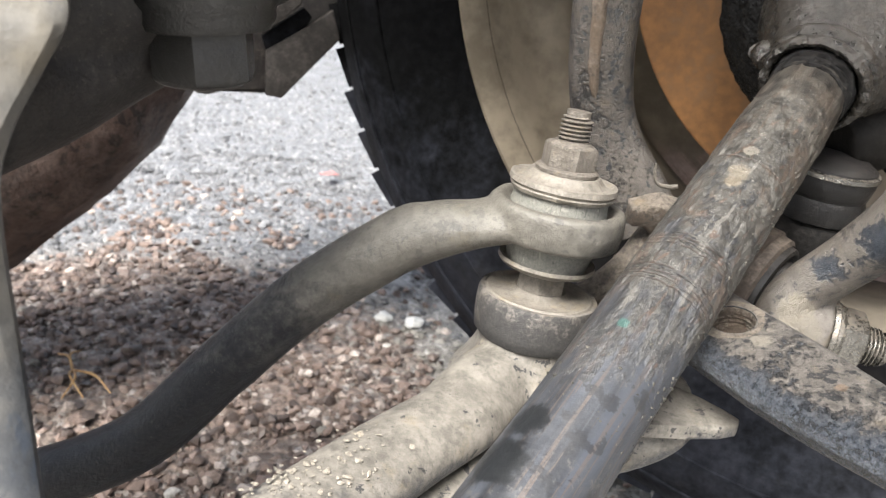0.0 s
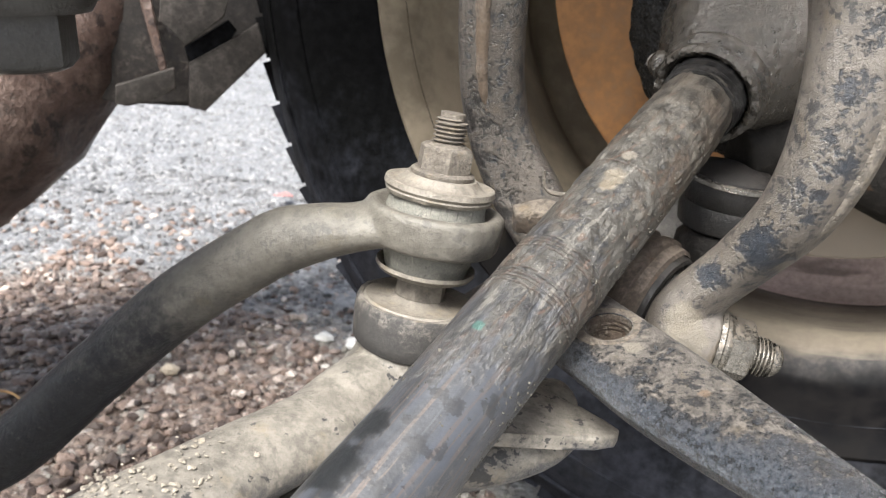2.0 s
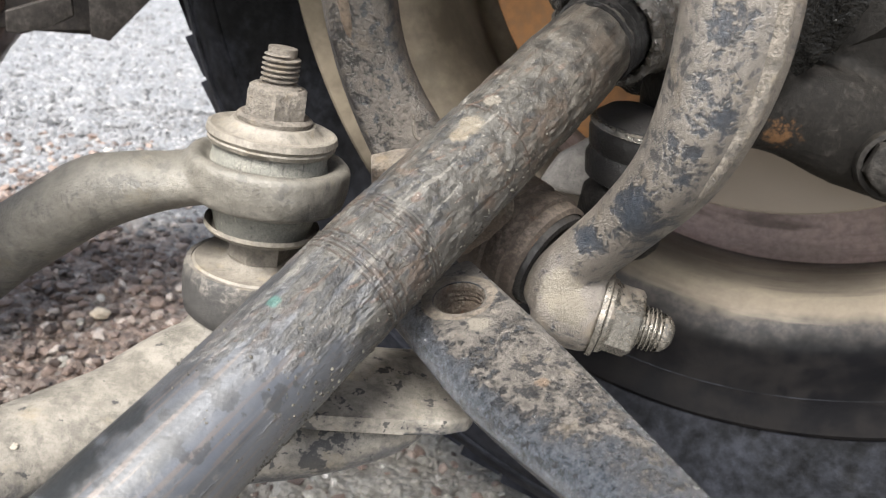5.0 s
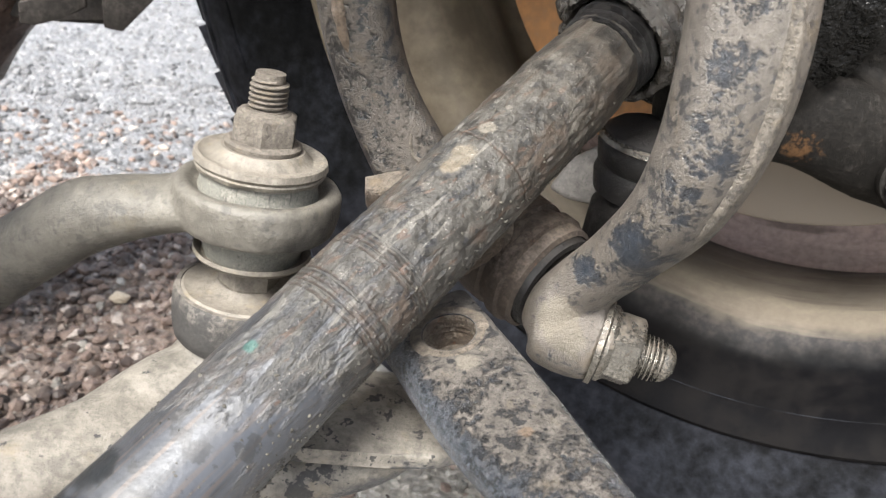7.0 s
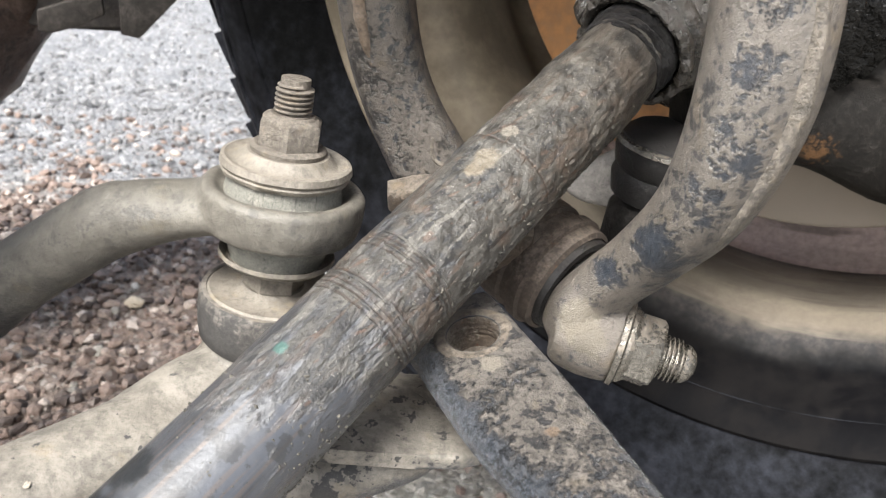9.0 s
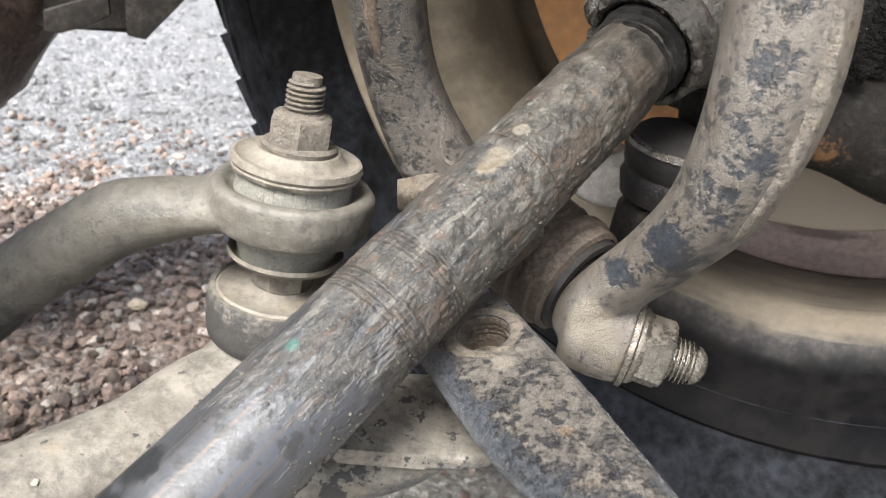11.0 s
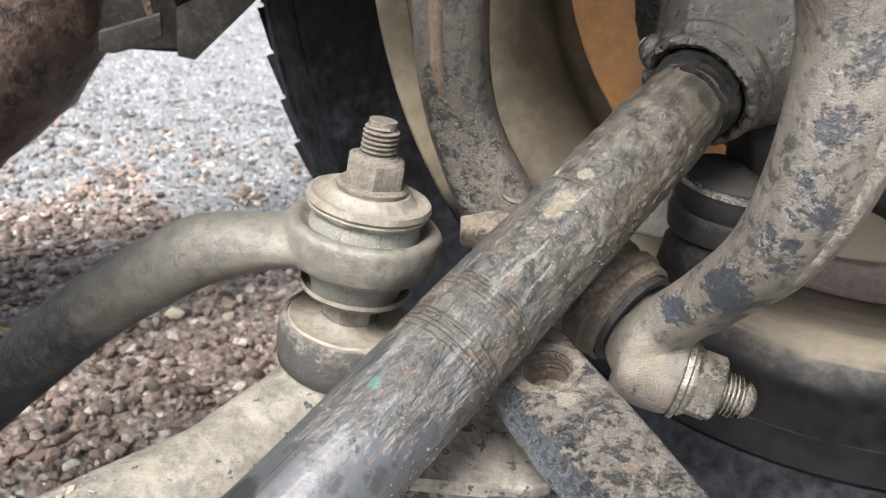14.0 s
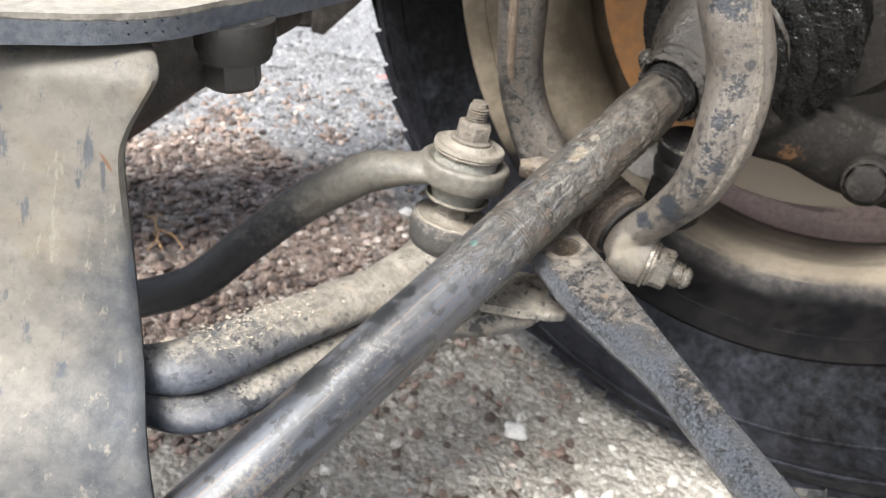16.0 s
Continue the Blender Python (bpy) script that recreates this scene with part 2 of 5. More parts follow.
def shaft_material():
    """Black glossy paint below, wet grey clay and black flakes towards the wheel."""
    m = Nodes("mud_crusted_shaft")
    place, axis = (0.0463, 0.1612, 0.2097), (0.0877, 0.1264, 0.0735)
    k = m.axial(place, axis)
    n1, n2, n3 = m.noise(150, 7, 0.62), m.noise(560, 6, 0.68), m.noise(36, 5, 0.6, None, 4.0)
    streak = m.aligned(place, axis, 95, 330, 6, 0.62)
    lines = m.aligned(place, axis, 22, 760, 4, 0.6)
    broad = m.aligned(place, axis, 12, 120, 5, 0.6)
    slant = m.aligned(place, (0.75, 0.35, 0.55), 55, 470, 4, 0.55)
    # bare lower end: black paint rubbed along its length
    paint = m.mix(m.ramp(broad, 0.36, 0.62), (0.016, 0.0175, 0.021), (0.050, 0.055, 0.067))
    paint = m.mix(m.ramp(lines, 0.56, 0.63, 0.0, 0.6), paint, (0.085, 0.060, 0.045))
    paint = m.mix(m.ramp(lines, 0.38, 0.30, 0.0, 0.35), paint, (0.085, 0.089, 0.098))
    paint = m.mix(m.ramp(n1, 0.56, 0.59, 0.0, 0.75), paint, (0.010, 0.010, 0.011))
    paint = m.mix(m.ramp(m.math("ADD", m.math("MULTIPLY", n2, 0.5), m.math("MULTIPLY", n3, 0.5)), 0.54, 0.60, 0.0, 0.6), paint, (0.105, 0.095, 0.082))
    # dried clay
    stops = m.n.new("ShaderNodeValToRGB")
    blend = m.math("ADD", m.math("MULTIPLY", n1, 0.55), m.math("ADD", m.math("MULTIPLY", n2, 0.25), m.math("MULTIPLY", n3, 0.20)))
    m.l.new(blend, stops.inputs[0])
    rows = ((0.36, (0.015, 0.0138, 0.012)), (0.44, (0.032, 0.0296, 0.026)), (0.51, (0.051, 0.0476, 0.042)), (0.60, (0.080, 0.075, 0.066)), (0.70, (0.15, 0.14, 0.12)))
    for i, (at, colour) in enumerate(rows):
        stop = stops.color_ramp.elements[i] if i < 2 else stops.color_ramp.elements.new(at)
        stop.position, stop.color = at, (*colour, 1)
    crust = stops.outputs[0]
    crust = m.mix(m.ramp(m.noise(70, 5, 0.6, None, 13.0), 0.54, 0.64, 0.0, 0.6), crust, (0.080, 0.058, 0.044))
    flakes = m.ramp(m.math("ADD", streak, m.math("MULTIPLY", m.math("SUBTRACT", n3, 0.5), 0.45)), 0.590, 0.600)
    pits = m.ramp(m.math("ADD", m.noise(330, 5, 0.62, None, 6.0), m.math("MULTIPLY", m.math("SUBTRACT", n3, 0.5), -0.3)), 0.61, 0.625)
    black = m.mix(m.ramp(n2, 0.42, 0.58), (0.009, 0.010, 0.012), (0.034, 0.035, 0.037))
    crust = m.mix(m.math("MULTIPLY", flakes, 0.7), crust, black)
    crust = m.mix(m.math("MULTIPLY", pits, 0.8), crust, (0.014, 0.014, 0.015))
    # pairs of fine grooves turned round the shaft, and dashes scraped along it
    at = m.math("ADD", k, m.math("MULTIPLY", m.math("SUBTRACT", n1, 0.5), 0.0016))
    rings = None
    for place_k in RINGS:
        line = m.ramp(m.math("ABSOLUTE", m.math("SUBTRACT", at, place_k)), 0.00050, 0.00022)
        rings = line if rings is None else m.math("MAXIMUM", rings, line)
    rings = m.math("MULTIPLY", rings, m.ramp(n3, 0.36, 0.50, 0.25, 1.0))
    crust = m.mix(m.math("MULTIPLY", rings, 0.75), crust, (0.032, 0.023, 0.018))
    dashes = m.aligned(place, axis, 60, 420, 4, 0.5)
    crust = m.mix(m.ramp(dashes, 0.605, 0.625, 0.0, 0.75), crust, (0.050, 0.036, 0.027))
    crust = m.mix(m.ramp(dashes, 0.37, 0.35, 0.0, 0.5), crust, (0.16, 0.15, 0.132))
    crust = m.mix(m.ramp(slant, 0.64, 0.66, 0.0, 0.6), crust, (0.080, 0.048, 0.033))
    crust = m.mix(m.ramp(slant, 0.355, 0.34, 0.0, 0.75), crust, (0.010, 0.010, 0.012))
    cover = m.math("ADD", k, m.math("MULTIPLY", m.math("SUBTRACT", m.math("ADD", n3, m.math("MULTIPLY", streak, 0.9)), 0.95), 0.17))
    mask = m.ramp(cover, 0.006, 0.062)
    film = m.ramp(cover, -0.075, 0.05, 0.0, 0.5)
    col = m.mix(m.math("MULTIPLY", film, m.ramp(n2, 0.3, 0.6, 0.5, 1.0)), paint, (0.070, 0.070, 0.071))
    col = m.mix(mask, col, crust)
    end = m.ramp(k, 0.105, 0.158, 0.0, 0.65)
    col = m.mix(end, col, m.mix(m.ramp(n1, 0.40, 0.62), (0.018, 0.016, 0.014), (0.074, 0.064, 0.052)))
    # black patch with a sharp wavy edge, and dabs of sand and green paint
    for spot, radius, colour in (((0.0270, 0.1450, 0.2130), 0.0075, (0.010, 0.011, 0.012)), ((0.0340, 0.1545, 0.2185), 0.0055, (0.012, 0.013, 0.014)), ((0.0090, 0.1140, 0.1970), 0.0080, (0.010, 0.011, 0.012)),
                                 ((0.0575, 0.1779, 0.2352), 0.0017, (0.050, 0.098, 0.086)), ((0.0953, 0.2287, 0.2653), 0.0036, (0.118, 0.102, 0.079)),
                                 ((0.0925, 0.2245, 0.2630), 0.0026, (0.112, 0.094, 0.070)), ((0.1003, 0.2372, 0.2700), 0.0024, (0.118, 0.106, 0.088)), ((0.1050, 0.2440, 0.2745), 0.0012, (0.115, 0.105, 0.09))):
        col = m.mix(m.near(spot, radius), col, colour)
    speck = m.noise(1500, 3, 0.6, None, 9.0)
    col = m.mix(m.math("MULTIPLY", m.ramp(speck, 0.65, 0.70, 0.0, 0.6), mask), col, (0.34, 0.325, 0.295))
    col = m.mix(m.math("MULTIPLY", m.ramp(speck, 0.37, 0.32, 0.0, 0.7), mask), col, (0.014, 0.013, 0.013))
    m.set("Base Color", col)
    m.set("Roughness", m.math("ADD", m.ramp(mask, 0, 1, 0.22, 0.28), m.math("MULTIPLY", m.math("ADD", n2, m.math("SUBTRACT", streak, 0.3)), m.ramp(mask, 0, 1, 0.34, 0.22))))
    m.set("Metallic", m.ramp(mask, 0, 1, 0.28, 0.0))
    m.set("Specular IOR Level", m.ramp(mask, 0, 1, 0.62, 0.34))
    height = m.math("MULTIPLY", m.math("ADD", m.math("MULTIPLY", n1, 0.7), m.math("MULTIPLY", n2, 0.6)), m.ramp(mask, 0, 1, 0.22, 1.0))
    height = m.math("ADD", height, m.math("MULTIPLY", streak, m.ramp(mask, 0, 1, 0.03, 0.25)))
    height = m.math("SUBTRACT", height, m.math("MULTIPLY", m.math("MULTIPLY", m.math("ADD", flakes, pits), mask), 0.35))
    height = m.math("SUBTRACT", height, m.math("MULTIPLY", m.math("MULTIPLY", m.math("ADD", rings, m.ramp(dashes, 0.605, 0.625)), mask), 0.35))
    m.bump(m.math("ADD", height, m.math("MULTIPLY", speck, m.ramp(mask, 0, 1, 0.02, 0.30))), 0.6, 0.0014)
    return m.mat


mat_shaft = shaft_material()
mat_arm = grimy("control_arm_dusty", (0.030, 0.035, 0.047), (0.062, 0.068, 0.082), (0.178, 0.164, 0.134), 0.69, 0.38, 0.10, 46, 0.34, 0.85, chip=(0.03, 0.03, 0.035), chip_at=0.66, seed=9.0, bump=0.28,
                trend=((-0.008, 0.166, 0.2), (0.49, 0.87, 0.0), -0.075, 0.035, 0.24), flake=0.85, grit_on=0.5, patch=0.65, film=0.55, tones=(0.70, 1.15))
mat_rod = grimy("radius_rod_paint", (0.016, 0.020, 0.027), (0.062, 0.070, 0.083), (0.132, 0.119, 0.100), 0.945, 0.45, 0.045, 80, 0.24, 0.8, rust=(0.22, 0.12, 0.06), rust_at=0.68, seed=12.0, bump=0.9,
                trend=((0.115, 0.18, 0.22), (-0.51, 0.86, 0.0), -0.11, 0.04, 0.085), flake=0.85, film=0.45, shine=0.8, patch=0.7, grit_on=1.2,
                spots=(((0.1035, 0.2010, 0.2225), 0.0030, (0.20, 0.18, 0.148)), ((0.1075, 0.2060, 0.2228), 0.0022, (0.19, 0.17, 0.14)), ((0.1180, 0.1795, 0.2215), 0.0018, (0.15, 0.11, 0.08))))
WORN = [((0.1370, 0.2030, 0.345), 0.009, 0.13), ((0.1478, 0.2040, 0.316), 0.009, 0.13), ((0.1462, 0.2032, 0.300), 0.008, 0.12), ((0.1465, 0.2045, 0.284), 0.010, 0.15), ((0.1435, 0.2100, 0.266), 0.011, 0.16), ((0.1380, 0.2200, 0.249), 0.011, 0.16), ((0.1310, 0.2330, 0.235), 0.008, 0.12)]
FOOT = [((0.1275, 0.2370, 0.2165), 0.0070, (0.135, 0.118, 0.092)), ((0.1325, 0.2360, 0.2110), 0.0050, (0.115, 0.101, 0.080)), ((0.1360, 0.2330, 0.2200), 0.0040, (0.15, 0.130, 0.10))]
mat_fork = grimy("fork_paint", (0.014, 0.019, 0.027), (0.040, 0.047, 0.060), (0.106, 0.094, 0.077), 0.385, 0.06, 0.030, 72, 0.30, 0.62, rust=(0.26, 0.15, 0.08), rust_at=0.70, seed=15.0, bump=0.55, flake=0.75, film=0.5, patch=0.25, bare=WORN, grit_on=0.4, tones=(0.78, 1.15), damp=0.55, spots=FOOT)
mat_fork_seam = grimy("fork_seam_dust", (0.070, 0.064, 0.055), (0.100, 0.091, 0.077), (0.150, 0.132, 0.104), 0.44, 0.06, 0.10, 90, 0.4, 0.8, seed=15.6, bump=0.6, flake=0.5, patch=0.4, grit_on=0.3)
mat_fork_brown = grimy("fork_paint_brown", (0.010, 0.010, 0.011), (0.028, 0.026, 0.025), (0.076, 0.066, 0.053), 0.455, 0.06, 0.030, 74, 0.36, 0.72, rust=(0.26, 0.14, 0.07), rust_at=0.72, seed=16.5, bump=0.6, flake=0.95, film=0.45, patch=0.35, grit_on=0.4, damp=0.5)
mat_weld = grimy("rubbed_rusty_edge", (0.095, 0.070, 0.050), (0.15, 0.112, 0.080), (0.17, 0.140, 0.108), 0.52, 0.1, 0.12, 110, 0.5, 0.8, seed=17.0, flake=0.35, bump=0.4, grit_on=0.3)
mat_rusty = grimy("rusty_cast_iron", (0.034, 0.026, 0.021), (0.060, 0.046, 0.037), (0.13, 0.105, 0.08), 0.64, 0.20, 0.12, 70, 0.7, 0.92, rust=(0.11, 0.055, 0.030), rust_at=0.60, seed=18.0)
mat_lug_rust = grimy("rusty_tan_lug", (0.085, 0.062, 0.046), (0.13, 0.098, 0.072), (0.20, 0.17, 0.13), 0.52, 0.2, 0.06, 90, 0.6, 0.9, rust=(0.16, 0.07, 0.035), rust_at=0.58, seed=19.0, bump=0.9, flake=0.4)
mat_steel = grimy("zinc_bolt", (0.26, 0.247, 0.22), (0.10, 0.094, 0.083), (0.145, 0.125, 0.096), 0.625, 0.12, 0.07, 120, 0.26, 0.75, metal=0.8, rust=(0.14, 0.075, 0.045), rust_at=0.62, seed=20.0, bump=0.25, flake=0.4)
mat_boot = grimy("greasy_grey_boot", (0.014, 0.012, 0.0095), (0.024, 0.0205, 0.016), (0.040, 0.0345, 0.027), 0.54, 0.1, 0.20, 40, 0.26, 0.50, seed=23.0, shine=0.8, damp=0.65, bump=0.55, patch=0.3, grit_on=0.6)
def grease_material():
    """Black grease: coarse wet lumps that catch the light in points."""
    m = Nodes("wet_black_grease")
    a, b = m.noise(120, 3, 0.5), m.noise(620, 3, 0.6, None, 3.0)
    m.set("Base Color", m.mix(m.ramp(a, 0.35, 0.65), (0.0015, 0.0015, 0.0015), (0.006, 0.0058, 0.0055)))
    m.set("Roughness", m.ramp(b, 0.35, 0.65, 0.10, 0.30))
    m.set("Specular IOR Level", 0.24)
    m.bump(m.math("ADD", a, m.math("MULTIPLY", b, 0.40)), 1.0, 0.0032)
    return m.mat


mat_grease = grease_material()
mat_collar = grimy("grimy_black_collar", (0.004, 0.004, 0.004), (0.009, 0.0085, 0.0085), (0.020, 0.018, 0.016), 0.56, 0.12, 0.05, 120, 0.32, 0.7, seed=24.0, bump=0.8, flake=0.8)
mat_knuckle = grimy("knuckle_iron", (0.006, 0.0056, 0.005), (0.011, 0.010, 0.009), (0.026, 0.0235, 0.020), 0.58, 0.12, 0.12, 45, 0.55, 0.9, seed=26.0, shine=0.12, damp=0.14,
                    spots=(((0.213, 0.314, 0.247), 0.011, (0.085, 0.046, 0.022)), ((0.196, 0.312, 0.246), 0.010, (0.055, 0.034, 0.018)),))
mat_sandy = grimy("sandy_dirt", (0.17, 0.152, 0.12), (0.24, 0.215, 0.17), (0.28, 0.25, 0.195), 0.5, 0.1, 0.2, 140, 0.8, 0.95, seed=27.0)
mat_lug = grimy("pale_cast_lug", (0.105, 0.099, 0.092), (0.135, 0.128, 0.120), (0.15, 0.138, 0.122), 0.6, 0.1, 0.15, 40, 0.5, 0.8, seed=25.0)
mat_disc = grimy("rusted_brake_disc", (0.30, 0.140, 0.045), (0.21, 0.098, 0.034), (0.20, 0.120, 0.062), 0.64, 0.2, 0.20, 20, 0.6, 0.9, seed=28.0, grit_on=0.0, patch=0.2, bump=0.12,
                 spots=(((0.29, 0.33, 0.215), 0.125, (0.200, 0.168, 0.134)), ((0.240, 0.35, 0.24), 0.010, (0.28, 0.13, 0.045)), ((0.258, 0.35, 0.236), 0.006, (0.26, 0.13, 0.05))))
# lighter lower sidewall: some dust, mostly light and sheen put into the colour
mat_tyre = grimy("tyre_rubber", (0.002, 0.002, 0.002), (0.005, 0.005, 0.005), (0.033, 0.0355, 0.043), 0.66, 0.02, 0.34, 22, 0.6, 0.95, seed=33.0, shine=0.03, damp=0.08, film=0.05, grit_on=0.0, patch=0.08, tones=(0.88, 1.06), bump=0.2,
                 trend=((0.10, 0.33, 0.16), (-0.3, 0.0, -0.95), -0.10, 0.09, 0.20))
SCRAPE = (0.042, 0.046, 0.053)
STROKES = (((-0.0746, 0.0938, 0.2678), (-0.0613, 0.0820, 0.2224), 0.0010, SCRAPE), ((-0.0705, 0.0968, 0.2726), (-0.0618, 0.0866, 0.2360), 0.0009, SCRAPE), ((-0.0632, 0.1012, 0.2786), (-0.0612, 0.0948, 0.2587), 0.0009, SCRAPE),
           ((-0.0678, 0.0971, 0.2710), (-0.0612, 0.0948, 0.2587), 0.0008, SCRAPE), ((-0.0548, 0.0889, 0.2364), (-0.0511, 0.0819, 0.2130), 0.0010, (0.12, 0.112, 0.093)),
           ((-0.0642, 0.1021, 0.2820), (-0.0600, 0.1010, 0.2760), 0.0007, (0.10, 0.048, 0.026)), ((-0.0455, 0.0808, 0.2051), (-0.0450, 0.0800, 0.2010), 0.0010, (0.12, 0.055, 0.03)),
           ((-0.0640, 0.0680, 0.1835), (-0.0580, 0.0680, 0.1805), 0.0014, (0.030, 0.030, 0.033)), ((-0.0745, 0.0700, 0.1950), (-0.0690, 0.0675, 0.1890), 0.0010, (0.030, 0.030, 0.033)))
mat_subframe = grimy("subframe_worn_paint", (0.034, 0.039, 0.047), (0.060, 0.065, 0.072), (0.122, 0.113, 0.093), 0.46, 0.04, 0.30, 13, 0.50, 0.85, shine=0.15, rust=(0.32, 0.14, 0.07), rust_at=0.74, chip=(0.04, 0.04, 0.045), chip_at=0.72, seed=36.0, bare=(((-0.040, 0.068, 0.215), 0.030, 0.12), ((-0.050, 0.088, 0.250), 0.030, 0.14), ((-0.030, 0.055, 0.180), 0.040, 0.10)), bump=0.25,
                     trend=((-0.06, 0.10, 0.24), (-0.9, 0.0, 0.4), -0.035, 0.05, 0.20), scratch=((LEVEL, (0.1, 0.0, 1.0), 14, 120, (0.040, 0.048, 0.062), (0.17, 0.158, 0.13), 0.7),), grit_on=0.3, patch=0.15, tones=(0.85, 1.1), damp=0.2, strokes=STROKES, spots=(((-0.0516, 0.0554, 0.1972), 0.0040, (0.03, 0.03, 0.033)), ((-0.0632, 0.0562, 0.2055), 0.0025, (0.03, 0.03, 0.033)), ((-0.0338, 0.0554, 0.1872), 0.0030, (0.03, 0.03, 0.033)), ((-0.0386, 0.0583, 0.1920), 0.0020, (0.03, 0.03, 0.033)), ((-0.0602, 0.0558, 0.2031), 0.0022, (0.03, 0.03, 0.033)), ((-0.0682, 0.0589, 0.2115), 0.0020, (0.03, 0.03, 0.033)), ((-0.0622, 0.0388, 0.1910), 0.0025, (0.03, 0.03, 0.033)), ((-0.0417, 0.0472, 0.1851), 0.0030, (0.03, 0.03, 0.033))))
mat_flange = grimy("flange_worn_paint", (0.05, 0.058, 0.072), (0.09, 0.098, 0.112), (0.215, 0.200, 0.165), 0.5, 0.0, 0.10, 30, 0.40, 0.7, rust=(0.26, 0.11, 0.05), rust_at=0.68, seed=37.0, grit_on=0.15, patch=0.2,
                   trend=((0.0, 0.0, 0.3228), (0.0, 0.0, 1.0), -0.0016, 0.0016, 0.35))
mat_rail = grimy("brown_underbody", (0.050, 0.030, 0.024), (0.085, 0.055, 0.044), (0.125, 0.090, 0.072), 0.55, 0.06, 0.14, 18, 0.4, 0.7, chip=(0.012, 0.008, 0.007), chip_at=0.55, seed=40.0, bump=0.6)
mat_dark = grimy("dark_underbody", (0.012, 0.011, 0.011), (0.028, 0.025, 0.023), (0.085, 0.070, 0.058), 0.60, 0.1, 0.10, 30, 0.5, 0.9, seed=42.0, flake=0.4)
mat_bracket = grimy("grey_brown_bracket", (0.016, 0.014, 0.013), (0.030, 0.027, 0.024), (0.05, 0.044, 0.038), 0.58, 0.1, 0.15, 30, 0.6, 0.9, seed=43.0, shine=0.12, damp=0.12)
mat_bolt_dark = grimy("blackened_bolt", (0.010, 0.0098, 0.0095), (0.022, 0.0215, 0.021), (0.05, 0.047, 0.042), 0.66, 0.1, 0.14, 60, 0.28, 0.7, shine=0.6, seed=44.0)


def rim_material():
    """Steel rim: stains and mud in bands; the deep band is lightened for missing light."""
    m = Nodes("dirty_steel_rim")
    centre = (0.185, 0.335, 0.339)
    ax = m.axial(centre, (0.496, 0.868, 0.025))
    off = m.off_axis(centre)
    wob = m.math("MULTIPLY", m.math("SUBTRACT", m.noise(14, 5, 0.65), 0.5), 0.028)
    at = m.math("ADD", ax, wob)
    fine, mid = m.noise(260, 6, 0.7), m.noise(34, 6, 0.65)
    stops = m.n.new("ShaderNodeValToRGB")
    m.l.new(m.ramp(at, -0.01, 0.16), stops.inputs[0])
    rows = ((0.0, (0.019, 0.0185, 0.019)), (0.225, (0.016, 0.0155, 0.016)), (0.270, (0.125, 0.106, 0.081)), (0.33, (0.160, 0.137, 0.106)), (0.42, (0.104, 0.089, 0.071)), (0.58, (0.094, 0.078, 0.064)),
            # last two stops put light into the deep end of the barrel
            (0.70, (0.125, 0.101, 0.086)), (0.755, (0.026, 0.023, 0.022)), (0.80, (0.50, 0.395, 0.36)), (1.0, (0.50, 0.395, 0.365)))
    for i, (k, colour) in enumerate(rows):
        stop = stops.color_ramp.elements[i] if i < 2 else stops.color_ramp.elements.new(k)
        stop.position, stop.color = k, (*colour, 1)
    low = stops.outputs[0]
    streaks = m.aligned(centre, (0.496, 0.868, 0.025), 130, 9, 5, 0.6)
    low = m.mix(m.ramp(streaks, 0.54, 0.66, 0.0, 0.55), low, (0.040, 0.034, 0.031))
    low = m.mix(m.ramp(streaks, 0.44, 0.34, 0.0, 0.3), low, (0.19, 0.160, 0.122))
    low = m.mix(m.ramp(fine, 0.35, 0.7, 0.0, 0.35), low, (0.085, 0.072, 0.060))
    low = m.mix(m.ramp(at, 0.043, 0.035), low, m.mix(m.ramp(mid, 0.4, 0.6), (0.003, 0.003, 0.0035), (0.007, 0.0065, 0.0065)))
    # higher up the mud is dry and tan, its colour raised in place of light
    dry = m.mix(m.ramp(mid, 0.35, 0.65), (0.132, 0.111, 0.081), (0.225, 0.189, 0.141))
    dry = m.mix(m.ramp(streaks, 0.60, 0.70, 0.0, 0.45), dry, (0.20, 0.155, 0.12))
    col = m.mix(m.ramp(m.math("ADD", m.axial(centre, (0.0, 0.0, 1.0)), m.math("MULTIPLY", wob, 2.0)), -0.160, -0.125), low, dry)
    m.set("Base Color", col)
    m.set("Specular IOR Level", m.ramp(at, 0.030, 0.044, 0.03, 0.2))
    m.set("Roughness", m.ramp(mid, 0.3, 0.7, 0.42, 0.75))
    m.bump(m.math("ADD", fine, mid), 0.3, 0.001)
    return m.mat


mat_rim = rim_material()


